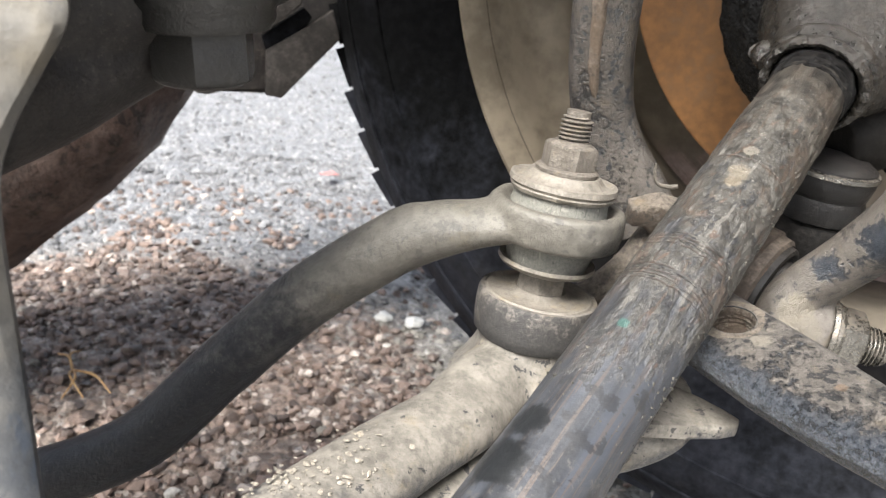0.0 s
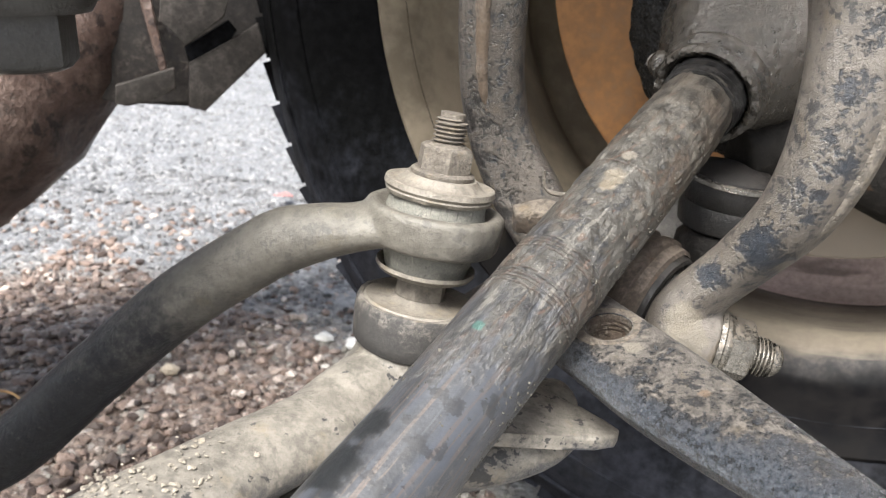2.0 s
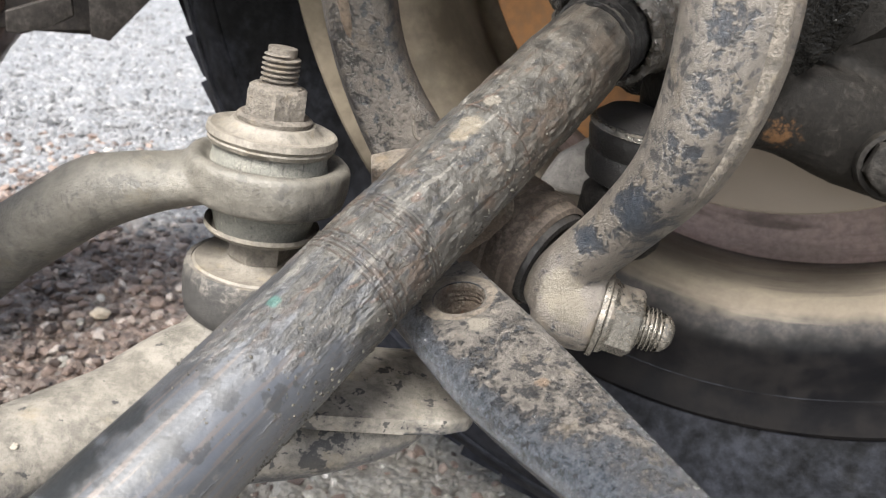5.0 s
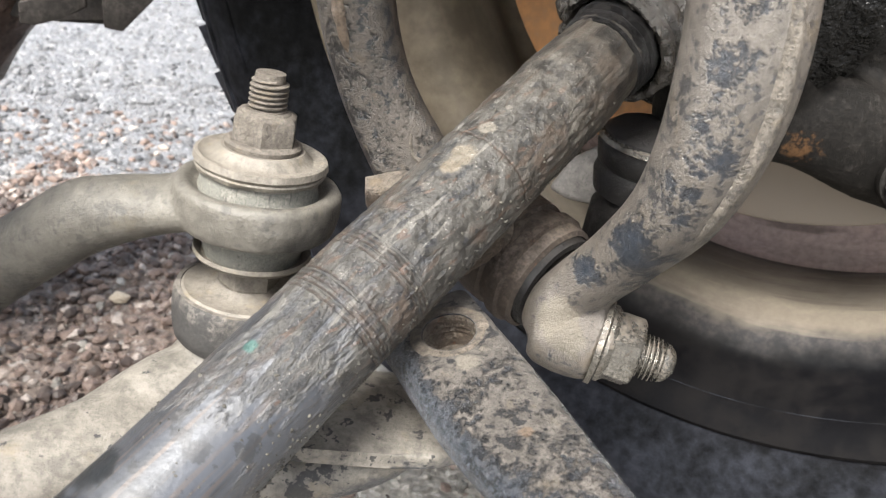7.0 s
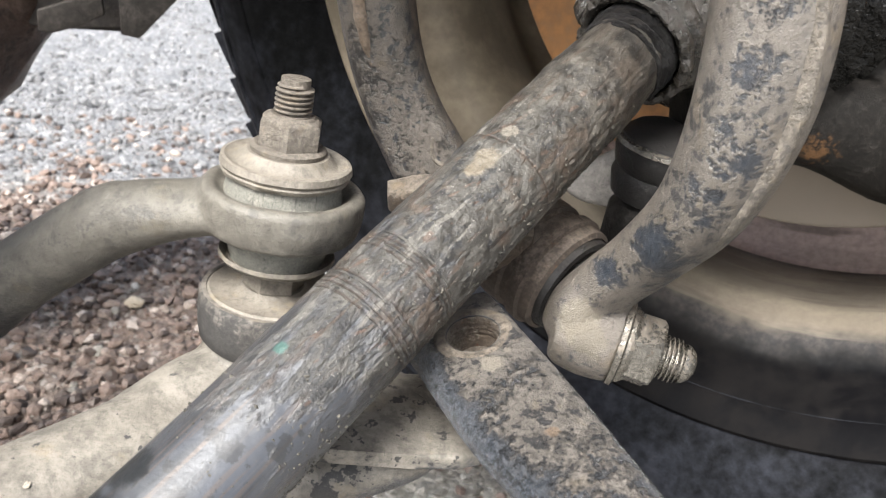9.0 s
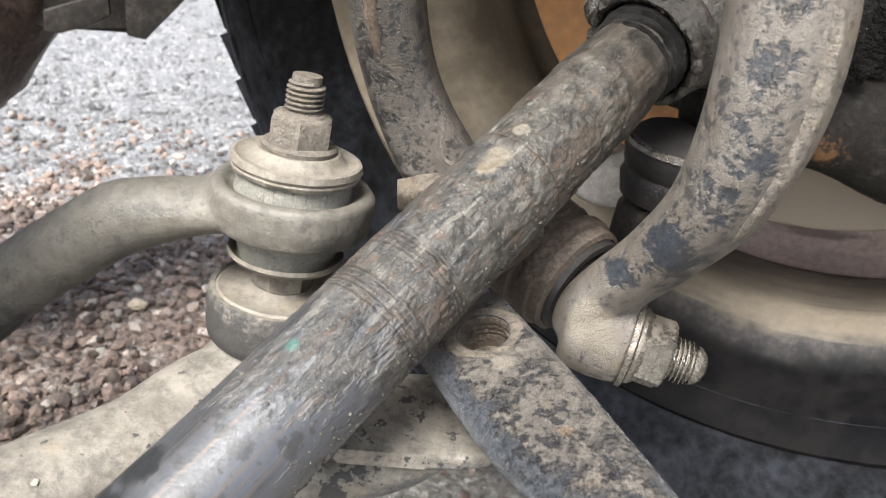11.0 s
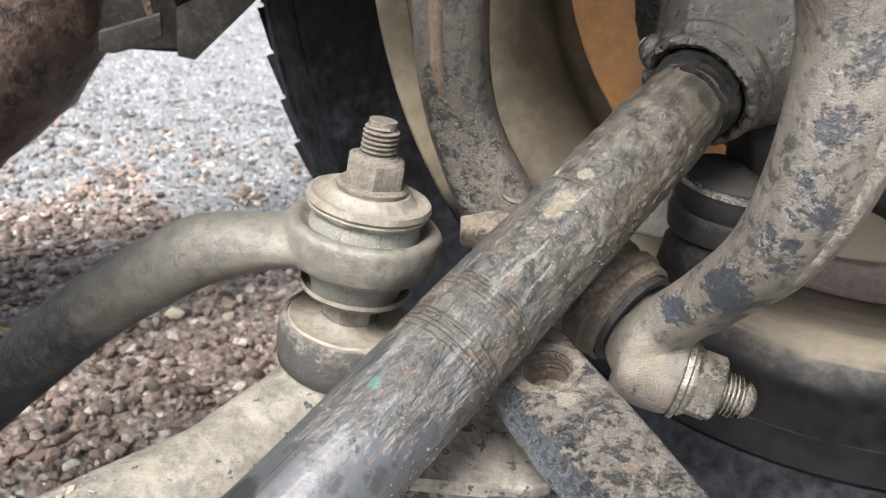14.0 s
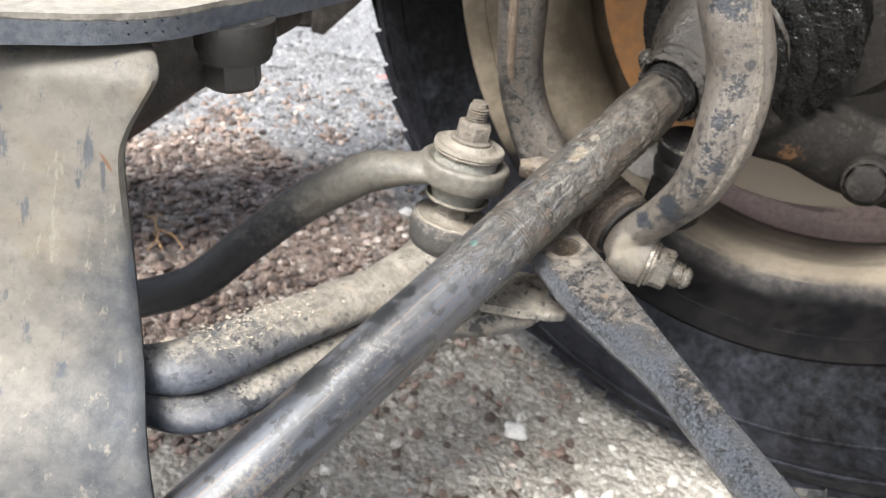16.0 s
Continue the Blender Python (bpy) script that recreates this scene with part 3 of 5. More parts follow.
def ground_material():
    m = Nodes("gravelly_soil")
    big, mid, fine = m.noise(2.2, 5, 0.6), m.noise(16, 6, 0.65), m.noise(170, 6, 0.7)
    soil = m.mix(m.ramp(fine, 0.3, 0.7), (0.060, 0.042, 0.034), (0.25, 0.185, 0.150))
    grey = m.mix(m.ramp(fine, 0.3, 0.7), (0.185, 0.172, 0.151), (0.34, 0.318, 0.283))
    # bare brown earth beside the wheel, grey grit elsewhere
    earth = m.near((-0.25, 0.48, 0.0), 0.27, 0.45, 9)
    col = m.mix(m.math("MULTIPLY", earth, m.ramp(m.math("ADD", big, m.math("MULTIPLY", mid, 0.4)), 0.55, 0.85, 1.0, 0.75)), grey, soil)
    # far grit turns bluish: sky glare put into the colour
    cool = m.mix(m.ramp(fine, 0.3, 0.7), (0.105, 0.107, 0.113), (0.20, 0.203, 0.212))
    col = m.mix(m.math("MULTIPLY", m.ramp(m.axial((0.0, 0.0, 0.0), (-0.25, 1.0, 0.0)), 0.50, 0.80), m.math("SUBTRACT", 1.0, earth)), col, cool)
    tone = m.n.new("ShaderNodeSeparateColor")
    m.l.new(m.voronoi(210, "F1", "Color"), tone.inputs[0])
    col = m.mix(m.ramp(tone.outputs[0], 0.6, 0.95, 0.0, 0.4), col, (0.07, 0.062, 0.056))
    col = m.mix(m.ramp(tone.outputs[1], 0.70, 1.0, 0.0, 0.35), col, (0.62, 0.60, 0.57))
    m.set("Base Color", col)
    m.set("Roughness", m.ramp(mid, 0.3, 0.7, 0.38, 0.7))
    m.set("Specular IOR Level", 0.45)
    m.bump(m.math("ADD", m.math("MULTIPLY", m.voronoi(190), -0.9), fine), 0.9, 0.004)
    return m.mat


def pebble_material(name, a, b, c):
    m = Nodes(name)
    r = m.island()
    col = m.mix(m.ramp(r, 0.15, 0.5), a, b)
    col = m.mix(m.ramp(r, 0.80, 1.0), col, c)
    col = m.mix(m.ramp(m.noise(420, 5, 0.7), 0.35, 0.7), m.mix(0.5, col, (0.03, 0.026, 0.022)), col)
    m.set("Base Color", col)
    m.set("Roughness", m.ramp(m.noise(90), 0.3, 0.7, 0.3, 0.75))
    m.bump(m.noise(700, 5, 0.7), 0.5, 0.0008)
    return m.mat


mat_ground = ground_material()
# near pebbles lightened against shade, far ones darkened and tinted for sky glare
mat_pebble = pebble_material("grey_pebbles", (0.20, 0.186, 0.162), (0.35, 0.327, 0.288), (0.60, 0.575, 0.53))
mat_pebble_far = pebble_material("sky_tinted_pebbles", (0.098, 0.099, 0.103), (0.140, 0.141, 0.146), (0.27, 0.272, 0.28))
mat_pebble_brown = pebble_material("brown_pebbles", (0.062, 0.041, 0.033), (0.217, 0.154, 0.125), (0.54, 0.465, 0.41))


# ---- mesh helpers ----
def thing(name, base, label, category, group="", kind=""):
    ob = new(name)
    ob.empty_display_size = 0.02
    ob.location = base
    return tagged(ob, label, category, group, kind)


def part(name, bm, material, parent=None, label="", smooth=True, weld=False):
    """Links a bmesh, in world places, as one mesh object under a thing or a part."""
    if weld:
        bmesh.ops.remove_doubles(bm, verts=bm.verts, dist=1e-6)
    bmesh.ops.recalc_face_normals(bm, faces=bm.faces)
    me = bpy.data.meshes.new(name)
    bm.to_mesh(me)
    bm.free()
    me.materials.append(material)
    if smooth:
        me.polygons.foreach_set("use_smooth", [True] * len(me.polygons))
        me.set_sharp_from_angle(angle=radians(38))
    ob = new(name, me)
    if parent:
        ob.parent = parent
        if parent.type == "EMPTY":
            ob.matrix_parent_inverse = Matrix.Translation(-parent.location)
    if label:
        ob["label"] = label
    return ob


def spline(points, steps=8):
    """Catmull-Rom through rows of numbers."""
    p = [np.array(q, float) for q in points]
    p = [2 * p[0] - p[1], *p, 2 * p[-1] - p[-2]]
    out = []
    for i in range(1, len(p) - 2):
        a, b, c, d = p[i - 1:i + 3]
        for k in range(steps):
            u = k / steps
            out.append(0.5 * (2 * b + (c - a) * u + (2 * a - 5 * b + 4 * c - d) * u * u + (3 * b - a - 3 * c + d) * u ** 3))
    return out + [p[-2]]


def tube(bm, points, seg=20, steps=8, flat=1.0, side=None, rough=0.0, power=2.0, closed=True):
    """A swept body; points: x, y, z, radius (and flatness across side). side fixes the wider direction."""
    rows = spline([(*p, flat) if len(p) == 4 else p for p in points], steps)
    rings = []
    for i, r in enumerate(rows):
        d = Vector(rows[min(i + 1, len(rows) - 1)][:3] - rows[max(i - 1, 0)][:3]).normalized()
        u = Vector(side) if side is not None else Vector((0.31, -0.2, 0.93))
        u = (u - d * u.dot(d)).normalized()
        v = d.cross(u)
        f = r[4]
        ring = []
        for k in range(seg):
            a = 2 * math.pi * k / seg
            ca, sa = math.cos(a), math.sin(a)
            if power != 2.0:
                ca, sa = (math.copysign(abs(ca) ** (2 / power), ca), math.copysign(abs(sa) ** (2 / power), sa))
            p = Vector(r[:3]) + u * ca * r[3] + v * sa * r[3] * f
            if rough:
                p += (p - Vector(r[:3])).normalized() * rough * (noise.noise(p * 140) + 0.5 * noise.noise(p * 420))
            ring.append(bm.verts.new(p))
        rings.append(ring)
    for a, b in zip(rings[:-1], rings[1:]):
        for k in range(seg):
            bm.faces.new((a[k], a[(k + 1) % seg], b[(k + 1) % seg], b[k]))
    if closed:
        bm.faces.new(rings[0][::-1])
        bm.faces.new(rings[-1])
    return bm


def lathe(bm, origin, axis, profile, seg=48, rough=0.0, start=0.0, fine=200):
    """Turns rows of (along the axis, radius) about the axis; radius 0 closes an end."""
    d, u, v = frame_of(axis)
    o = Vector(origin)
    rings = []
    for h, r in profile:
        if r <= 1e-9:
            rings.append([bm.verts.new(o + d * h)])
            continue
        ring = []
        for k in range(seg):
            a = 2 * math.pi * k / seg + start
            w = u * math.cos(a) + v * math.sin(a)
            rr = r
            if rough:
                p = o + d * h + w * r
                rr += rough * (noise.noise(p * fine) + 0.5 * noise.noise(p * fine * 3))
            ring.append(bm.verts.new(o + d * h + w * rr))
        rings.append(ring)
    for a, b in zip(rings[:-1], rings[1:]):
        for k in range(seg):
            j = (k + 1) % seg
            if len(a) == 1 and len(b) == 1:
                continue
            if len(a) == 1:
                bm.faces.new((a[0], b[j], b[k]))
            elif len(b) == 1:
                bm.faces.new((a[k], a[j], b[0]))
            else:
                bm.faces.new((a[k], a[j], b[j], b[k]))
    return bm


def hexagon(bm, origin, axis, height, corner, turn=0.0, bottom=False):
    """A hexagonal nut or bolt head with chamfered corners."""
    d, u, v = frame_of(axis)
    o = Vector(origin)
    c = corner * 0.14

    def ring(h, r, cut):
        out = []
        for k in range(12):
            a = math.pi / 6 * k + turn
            rad = r if k % 2 == 0 else r * math.cos(math.pi / 6)
            rad = min(rad, cut)
            out.append(bm.verts.new(o + d * h + (u * math.cos(a) + v * math.sin(a)) * rad))
        return out
    flat = corner * math.cos(math.pi / 6)
    rows = [ring(0, corner, 9), ring(height - c, corner, 9), ring(height - c * 0.35, corner, flat * 1.04), ring(height, corner * 0.9, flat * 0.93)]
    if bottom:
        rows = [ring(0, corner * 0.9, flat * 0.93), ring(c, corner, 9)] + rows[1:]
    for a, b in zip(rows[:-1], rows[1:]):
        for k in range(12):
            bm.faces.new((a[k], a[(k + 1) % 12], b[(k + 1) % 12], b[k]))
    bm.faces.new(rows[0][::-1])
    bm.faces.new(rows[-1])
    return bm


def thread(bm, origin, axis, length, radius, pitch, tip=0.0012, seg=28):
    """A threaded stud: a helical ridge cut into a rod, with a chamfered tip."""
    d, u, v = frame_of(axis)
    o = Vector(origin)
    turns = int(length / pitch)
    steps = turns * seg
    sub = ((0.0, 1.0), (0.22, 1.0), (0.5, 0.80), (0.70, 0.80))
    rails = [[] for _ in sub]
    for i in range(steps + 1):
        a = 2 * math.pi * i / seg
        w = u * math.cos(a) + v * math.sin(a)
        for rail, (h, r) in zip(rails, sub):
            at = pitch * i / seg + pitch * h
            taper = 1 - 0.22 * max(0.0, at - (length - tip * 1.6)) / (tip * 1.6)
            rail.append(bm.verts.new(o + d * at + w * radius * r * taper))
    for a, b in zip(rails[:-1], rails[1:]):
        for i in range(steps):
            bm.faces.new((a[i], a[i + 1], b[i + 1], b[i]))
    for i in range(steps + 1 - seg):
        j = i + seg
        if i + 1 < len(rails[-1]) and j + 1 < len(rails[0]):
            bm.faces.new((rails[-1][i], rails[-1][i + 1], rails[0][j + 1], rails[0][j]))
    lathe(bm, o, d, [(0, radius * 0.78), (length - tip * 0.2, radius * 0.77), (length + pitch * 0.55, radius * 0.76), (length + pitch * 0.62, radius * 0.5), (length + pitch * 0.6, 0)], seg)
    return bm


def prism(bm, outline, normal, thick, bevel=0.0):
    """A plate with the given outline (world places), thick along the normal."""
    n = Vector(normal).normalized() * thick
    top = [bm.verts.new(Vector(p)) for p in outline]
    low = [bm.verts.new(Vector(p) - n) for p in outline]
    k = len(top)
    made = [bm.faces.new(top), bm.faces.new(low[::-1])]
    for i in range(k):
        made.append(bm.faces.new((top[i], low[i], low[(i + 1) % k], top[(i + 1) % k])))
    if bevel:
        edges = list({e for f in made for e in f.edges})
        bmesh.ops.bevel(bm, geom=edges, offset=bevel, segments=3, profile=0.6, affect="EDGES")
    return bm


def cast(ob, voxel=0.0015, smooth=3, factor=0.5):
    """Blends the overlapping bodies of a mesh into one rounded casting."""
    m = ob.modifiers.new("blend", "REMESH")
    m.mode, m.voxel_size, m.use_smooth_shade = "VOXEL", voxel, True
    if smooth:
        s = ob.modifiers.new("round", "SMOOTH")
        s.iterations, s.factor = smooth, factor
    return ob


def carve(ob, bm):
    """Cuts the bmesh's body out of an object's mesh for good."""
    bmesh.ops.recalc_face_normals(bm, faces=bm.faces)
    me = bpy.data.meshes.new("cutter")
    bm.to_mesh(me)
    bm.free()
    cutter = new("cutter", me)
    m = ob.modifiers.new("hole", "BOOLEAN")
    m.operation, m.object, m.solver = "DIFFERENCE", cutter, "EXACT"
    graph = bpy.context.evaluated_depsgraph_get()
    done = bpy.data.meshes.new_from_object(ob.evaluated_get(graph))
    ob.modifiers.clear()
    ob.data = done
    bpy.data.objects.remove(cutter)
    bpy.data.meshes.remove(me)
    return ob


def along(a, b, k):
    return Vector(a) + (Vector(b) - Vector(a)) * k


# ---- ground ----
def grid_axis(centre_lo, centre_hi, step, reach):
    mid = list(np.arange(centre_lo, centre_hi, step))
    out, s = [], step
    while (out[-1] if out else 0) < reach:
        s *= 1.35
        out.append((out[-1] if out else 0) + s)
    return np.array([centre_lo - o for o in out[::-1]] + mid + [centre_hi + o for o in out])


gx, gy = grid_axis(-0.75, 0.55, 0.0045, 300), grid_axis(0.0, 1.5, 0.0045, 300)
X, Y = np.meshgrid(gx, gy)
verts = []
for x, y in zip(X.ravel(), Y.ravel()):
    z = 0.0
    if abs(x) < 3 and abs(y) < 4:
        p = Vector((x, y, 0))
        z = 0.006 * noise.noise(p * 6) + 0.0035 * noise.noise(p * 30) + 0.0022 * noise.noise(p * 95)
    verts.append((x, y, z - 0.004))
nx, ny = len(gx), len(gy)
faces = [(j * nx + i, j * nx + i + 1, (j + 1) * nx + i + 1, (j + 1) * nx + i) for j in range(ny - 1) for i in range(nx - 1)]
me = bpy.data.meshes.new("ground")
me.from_pydata(verts, [], faces)
me.materials.append(mat_ground)
me.polygons.foreach_set("use_smooth", [True] * len(me.polygons))
tagged(new("ground", me), "damp brown soil strewn with grey gravel", "ground", kind="structure")

ICO = bmesh.new()
bmesh.ops.create_icosphere(ICO, subdivisions=2, radius=1)
ICO_V = np.array([v.co[:] for v in ICO.verts])
ICO_F = [[v.index for v in f.verts] for f in ICO.faces]
ICO.free()
ICO1 = bmesh.new()
bmesh.ops.create_icosphere(ICO1, subdivisions=1, radius=1)
ICO1_V = np.array([v.co[:] for v in ICO1.verts])
ICO1_F = [[v.index for v in f.verts] for f in ICO1.faces]
ICO1.free()


def pebbles(name, count, area, sizes, material, label, seed, fine=True, keep=lambda x, y: True, sunk=0.1):
    rnd = np.random.RandomState(seed)
    base_v, base_f = (ICO_V, ICO_F) if fine else (ICO1_V, ICO1_F)
    allv, allf, n = [], [], 0
    while n < count:
        x, y = rnd.uniform(area[0], area[1]), rnd.uniform(area[2], area[3])
        if not keep(x, y):
            n += 1
            continue
        s = sizes[0] + (sizes[1] - sizes[0]) * rnd.rand() ** 2.6
        q = base_v * rnd.uniform(0.86, 1.14, (len(base_v), 1)) * (1 + 0.30 * np.sin(base_v @ rnd.normal(0, 2.2, 3) + rnd.rand() * 6)[:, None]) * np.array([1, rnd.uniform(0.6, 1), rnd.uniform(0.45, 0.8)]) * s
        a, b = rnd.uniform(0, 6.3), rnd.uniform(-0.5, 0.5)
        rot = np.array([[math.cos(a), -math.sin(a), 0], [math.sin(a), math.cos(a), 0], [0, 0, 1]]) @ np.array([[1, 0, 0], [0, math.cos(b), -math.sin(b)], [0, math.sin(b), math.cos(b)]])
        z = 0.006 * noise.noise((x * 6, y * 6, 0)) - 0.004 + s * sunk
        q = q @ rot.T + (x, y, z)
        allf += [[i + len(base_v) * len(allv) for i in f] for f in base_f]
        allv.append(q)
        n += 1
    me = bpy.data.meshes.new(name)
    me.from_pydata(np.vstack(allv).tolist(), [], allf)
    me.materials.append(material)
    return tagged(new(name, me), label, "gravel", kind="stuff")


def earthy(x, y):
    return math.hypot(x + 0.25, y - 0.48) + 0.16 * noise.noise((x * 9, y * 9, 0.3)) < 0.265


def sparse(x, y):
    return not earthy(x, y) or math.sin(x * 1700 + y * 900) > 0.93


pebbles("gravel", 7500, (-0.62, 0.36, 0.14, 0.62), (0.0011, 0.0052), mat_pebble, "loose warm grey and white gravel on the soil", 3, keep=sparse)
pebbles("outer_gravel", 8000, (-0.75, 0.36, 0.60, 1.10), (0.0011, 0.0050), mat_pebble_far, "loose grey gravel beyond the wheel, tinted bluish for sky glare", 4, keep=sparse)
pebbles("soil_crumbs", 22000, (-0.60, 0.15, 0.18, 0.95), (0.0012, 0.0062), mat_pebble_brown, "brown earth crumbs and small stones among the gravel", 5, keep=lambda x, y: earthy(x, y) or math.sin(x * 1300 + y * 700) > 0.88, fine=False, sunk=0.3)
pebbles("distant_gravel", 14000, (-1.4, 0.2, 0.95, 2.8), (0.0022, 0.0070), mat_pebble_far, "gravel lying further out, tinted bluish for sky glare", 7, False, sunk=-0.15)


def stone(place, size, seed, material, label):
    bm = bmesh.new()
    bmesh.ops.create_icosphere(bm, subdivisions=3, radius=1)
    for v in bm.verts:
        k = 1 + 0.42 * noise.noise(v.co * 1.3 + Vector((seed, 0, 0))) + 0.16 * noise.noise(v.co * 5 + Vector((0, seed, 0)))
        v.co = Vector((v.co.x * size * k, v.co.y * size * 0.8 * k, v.co.z * size * 0.55 * k)) + Vector(place) + Vector((0, 0, size * 0.3))
    return tagged(part("stone", bm, material), label, "stone", "larger stones")


mat_white_stone = plain("white_stone", (0.40, 0.395, 0.38), (0.58, 0.57, 0.55), 300, 0.6, 0.3)
mat_tan_stone = plain("tan_stone", (0.30, 0.25, 0.19), (0.46, 0.40, 0.32), 300, 0.7, 0.4)
stone((-0.019, 0.613, 0.0), 0.0085, 1.0, mat_white_stone, "smooth white pebble among brown earth")
stone((-0.046, 0.618, 0.0), 0.0075, 2.0, mat_white_stone, "small white pebble among brown earth")
stone((0.104, 0.325, 0.0), 0.0090, 3.0, mat_white_stone, "pale broken stone lying on grit")
stone((-0.152, 0.535, 0.0), 0.0068, 4.0, mat_tan_stone, "rounded tan stone on dark earth")
stone((-0.165, 0.33, 0.0), 0.0095, 5.0, mat_tan_stone, "rounded buff stone on gravel")
mat_needle = plain("dry_needle", (0.30, 0.17, 0.07), (0.46, 0.30, 0.15), 200, 0.7, 0.2)
twig = thing("twig", (-0.25, 0.465, 0.0), "dry orange-brown twig lying on the earth", "twig")
for k, (dx, dy, bend) in enumerate(((0.050, -0.028, 0.004), (0.030, -0.040, -0.005), (0.012, -0.045, 0.006), (-0.030, 0.030, 0.003), (-0.012, 0.040, -0.004))):
    bm = bmesh.new()
    p = Vector((-0.255, 0.475, 0.006))
    tube(bm, [(*p, 0.0010), (*(p + Vector((dx * 0.35 + bend, dy * 0.35, 0.004))), 0.0008), (*(p + Vector((dx * 0.75, dy * 0.75, -0.002))), 0.0005)], 8, 5)
    part("sprig", bm, mat_needle, twig)
bm = bmesh.new()
prism(bm, [(-0.18, 0.99, 0.012), (-0.165, 0.985, 0.014), (-0.155, 1.0, 0.010), (-0.168, 1.012, 0.011)], (0, 0, 1), 0.0012)
tagged(part("red_scrap", bm, plain("faded_red", (0.30, 0.12, 0.11), (0.40, 0.18, 0.17), 200, 0.6, 0.1)), "faded red scrap lying on pale gravel", "litter")

# ---- wheel ----
WC = Vector((0.185, 0.335, 0.339))
PSI, CAMB = 0.519, 0.025
WN = Vector((math.sin(PSI) * math.cos(CAMB), math.cos(PSI) * math.cos(CAMB), math.sin(CAMB)))
wheel = thing("wheel", WC + WN * 0.09 - Vector((0, 0, 0.32)), "muddy road wheel with a black tyre standing on gravel", "wheel")
bm = bmesh.new()
lathe(bm, WC, WN, [(0.006, 0.206), (-0.002, 0.216), (-0.010, 0.228), (-0.016, 0.245), (-0.018, 0.262), (-0.014, 0.280), (-0.006, 0.296), (0.002, 0.308), (0.012, 0.3165),
                   (0.03, 0.319), (0.09, 0.3205), (0.15, 0.319), (0.168, 0.3165), (0.178, 0.306), (0.190, 0.28), (0.194, 0.255), (0.185, 0.228), (0.176, 0.21)], 160)
tyre = part("tyre", bm, mat_tyre, wheel, "black tyre, inner sidewall lightened below with dust and painted light")
d, u, v = frame_of(WN)
for k in range(74):
    bm = bmesh.new()
    a = 2 * math.pi * (k + 0.2) / 74
    w, tg = u * math.cos(a) + v * math.sin(a), -u * math.sin(a) + v * math.cos(a)
    c = WC + WN * 0.010 + w * 0.3165
    hook = 0.0006 + 0.0008 * math.sin(k * 2.4)
    outline = [c + tg * 0.0125 + WN * 0.030 + w * 0.0035, c - tg * 0.0125 + WN * 0.030 + w * 0.0035, c - tg * 0.0125 - WN * 0.003 - w * 0.0030, c + tg * 0.0120 - WN * 0.004 + w * hook]
    prism(bm, [q + w * 0.0015 for q in outline], w, 0.014)
    part("tread_block", bm, mat_tyre, tyre, smooth=False)
bm = bmesh.new()
for r, o in ((0.2625, -0.0186), (0.291, -0.0098)):
    lathe(bm, WC, WN, [(o + 0.002, r - 0.0016), (o - 0.0004, r - 0.0006), (o - 0.0004, r + 0.0006), (o + 0.002, r + 0.0016)], 160)
part("sidewall_ridge", bm, mat_tyre, tyre)
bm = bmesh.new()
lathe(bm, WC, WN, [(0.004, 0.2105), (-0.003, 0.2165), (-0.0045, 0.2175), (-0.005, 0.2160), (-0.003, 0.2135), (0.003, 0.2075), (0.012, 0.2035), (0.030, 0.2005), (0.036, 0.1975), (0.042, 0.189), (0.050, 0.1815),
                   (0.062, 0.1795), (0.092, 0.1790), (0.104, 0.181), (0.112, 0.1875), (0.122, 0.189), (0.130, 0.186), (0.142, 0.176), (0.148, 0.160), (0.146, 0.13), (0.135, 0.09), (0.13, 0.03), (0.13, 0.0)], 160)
part("rim", bm, mat_rim, wheel, "mud-stained steel rim barrel, painted lighter deep inside")

brake = thing("brake_disc", WC + WN * 0.05 - Vector((0, 0, 0.139)), "rust-orange brake disc inside the wheel", "brake disc")
bm = bmesh.new()
lathe(bm, WC, WN, [(0.050, 0.06), (0.050, 0.1385), (0.051, 0.1395), (0.058, 0.1395), (0.0585, 0.136), (0.0635, 0.136), (0.064, 0.1395), (0.070, 0.1395), (0.071, 0.1385), (0.071, 0.06)], 120)
part("disc", bm, mat_disc, brake)
bm = bmesh.new()
lathe(bm, WC, WN, [(0.06, 0.075), (0.03, 0.074), (0.026, 0.070), (0.024, 0.05), (0.02, 0.0)], 64)
part("hub", bm, mat_knuckle, brake, "dark hub in the middle of the disc")

# ---- knuckle and ball joint ----
LUG = [(0.1302, 0.3495, 0.2114), (0.1372, 0.3531, 0.2239), (0.1503, 0.3538, 0.2333), (0.1577, 0.3508, 0.2295), (0.1586, 0.3459, 0.2165), (0.1496, 0.3447, 0.2086), (0.1377, 0.3471, 0.2086)]
knuckle = thing("steering_knuckle", (0.22, 0.33, 0.22), "dark grimy cast-iron steering knuckle bolted to the hub", "knuckle")
bm = bmesh.new()
tube(bm, [(0.192, 0.330, 0.258, 0.015), (0.222, 0.333, 0.258, 0.019), (0.255, 0.338, 0.249, 0.021), (0.32, 0.350, 0.238, 0.022)], 18, 6, 0.6, side=(0, 0, 1))
tube(bm, [(0.325, 0.345, 0.36, 0.020), (0.302, 0.342, 0.30, 0.018), (0.272, 0.338, 0.252, 0.018)], 16, 6, 0.8)
tube(bm, [(0.215, 0.335, 0.272, 0.010), (0.180, 0.319, 0.264, 0.016), (0.160, 0.312, 0.258, 0.014)], 16, 5, 0.8)
tube(bm, [(0.215, 0.345, 0.290, 0.008), (0.250, 0.348, 0.295, 0.034), (0.300, 0.356, 0.300, 0.042), (0.34, 0.362, 0.31, 0.042)], 18, 6, 0.4, side=(0, 0, 1))
cast(part("casting", bm, mat_knuckle, knuckle), 0.003, 3)
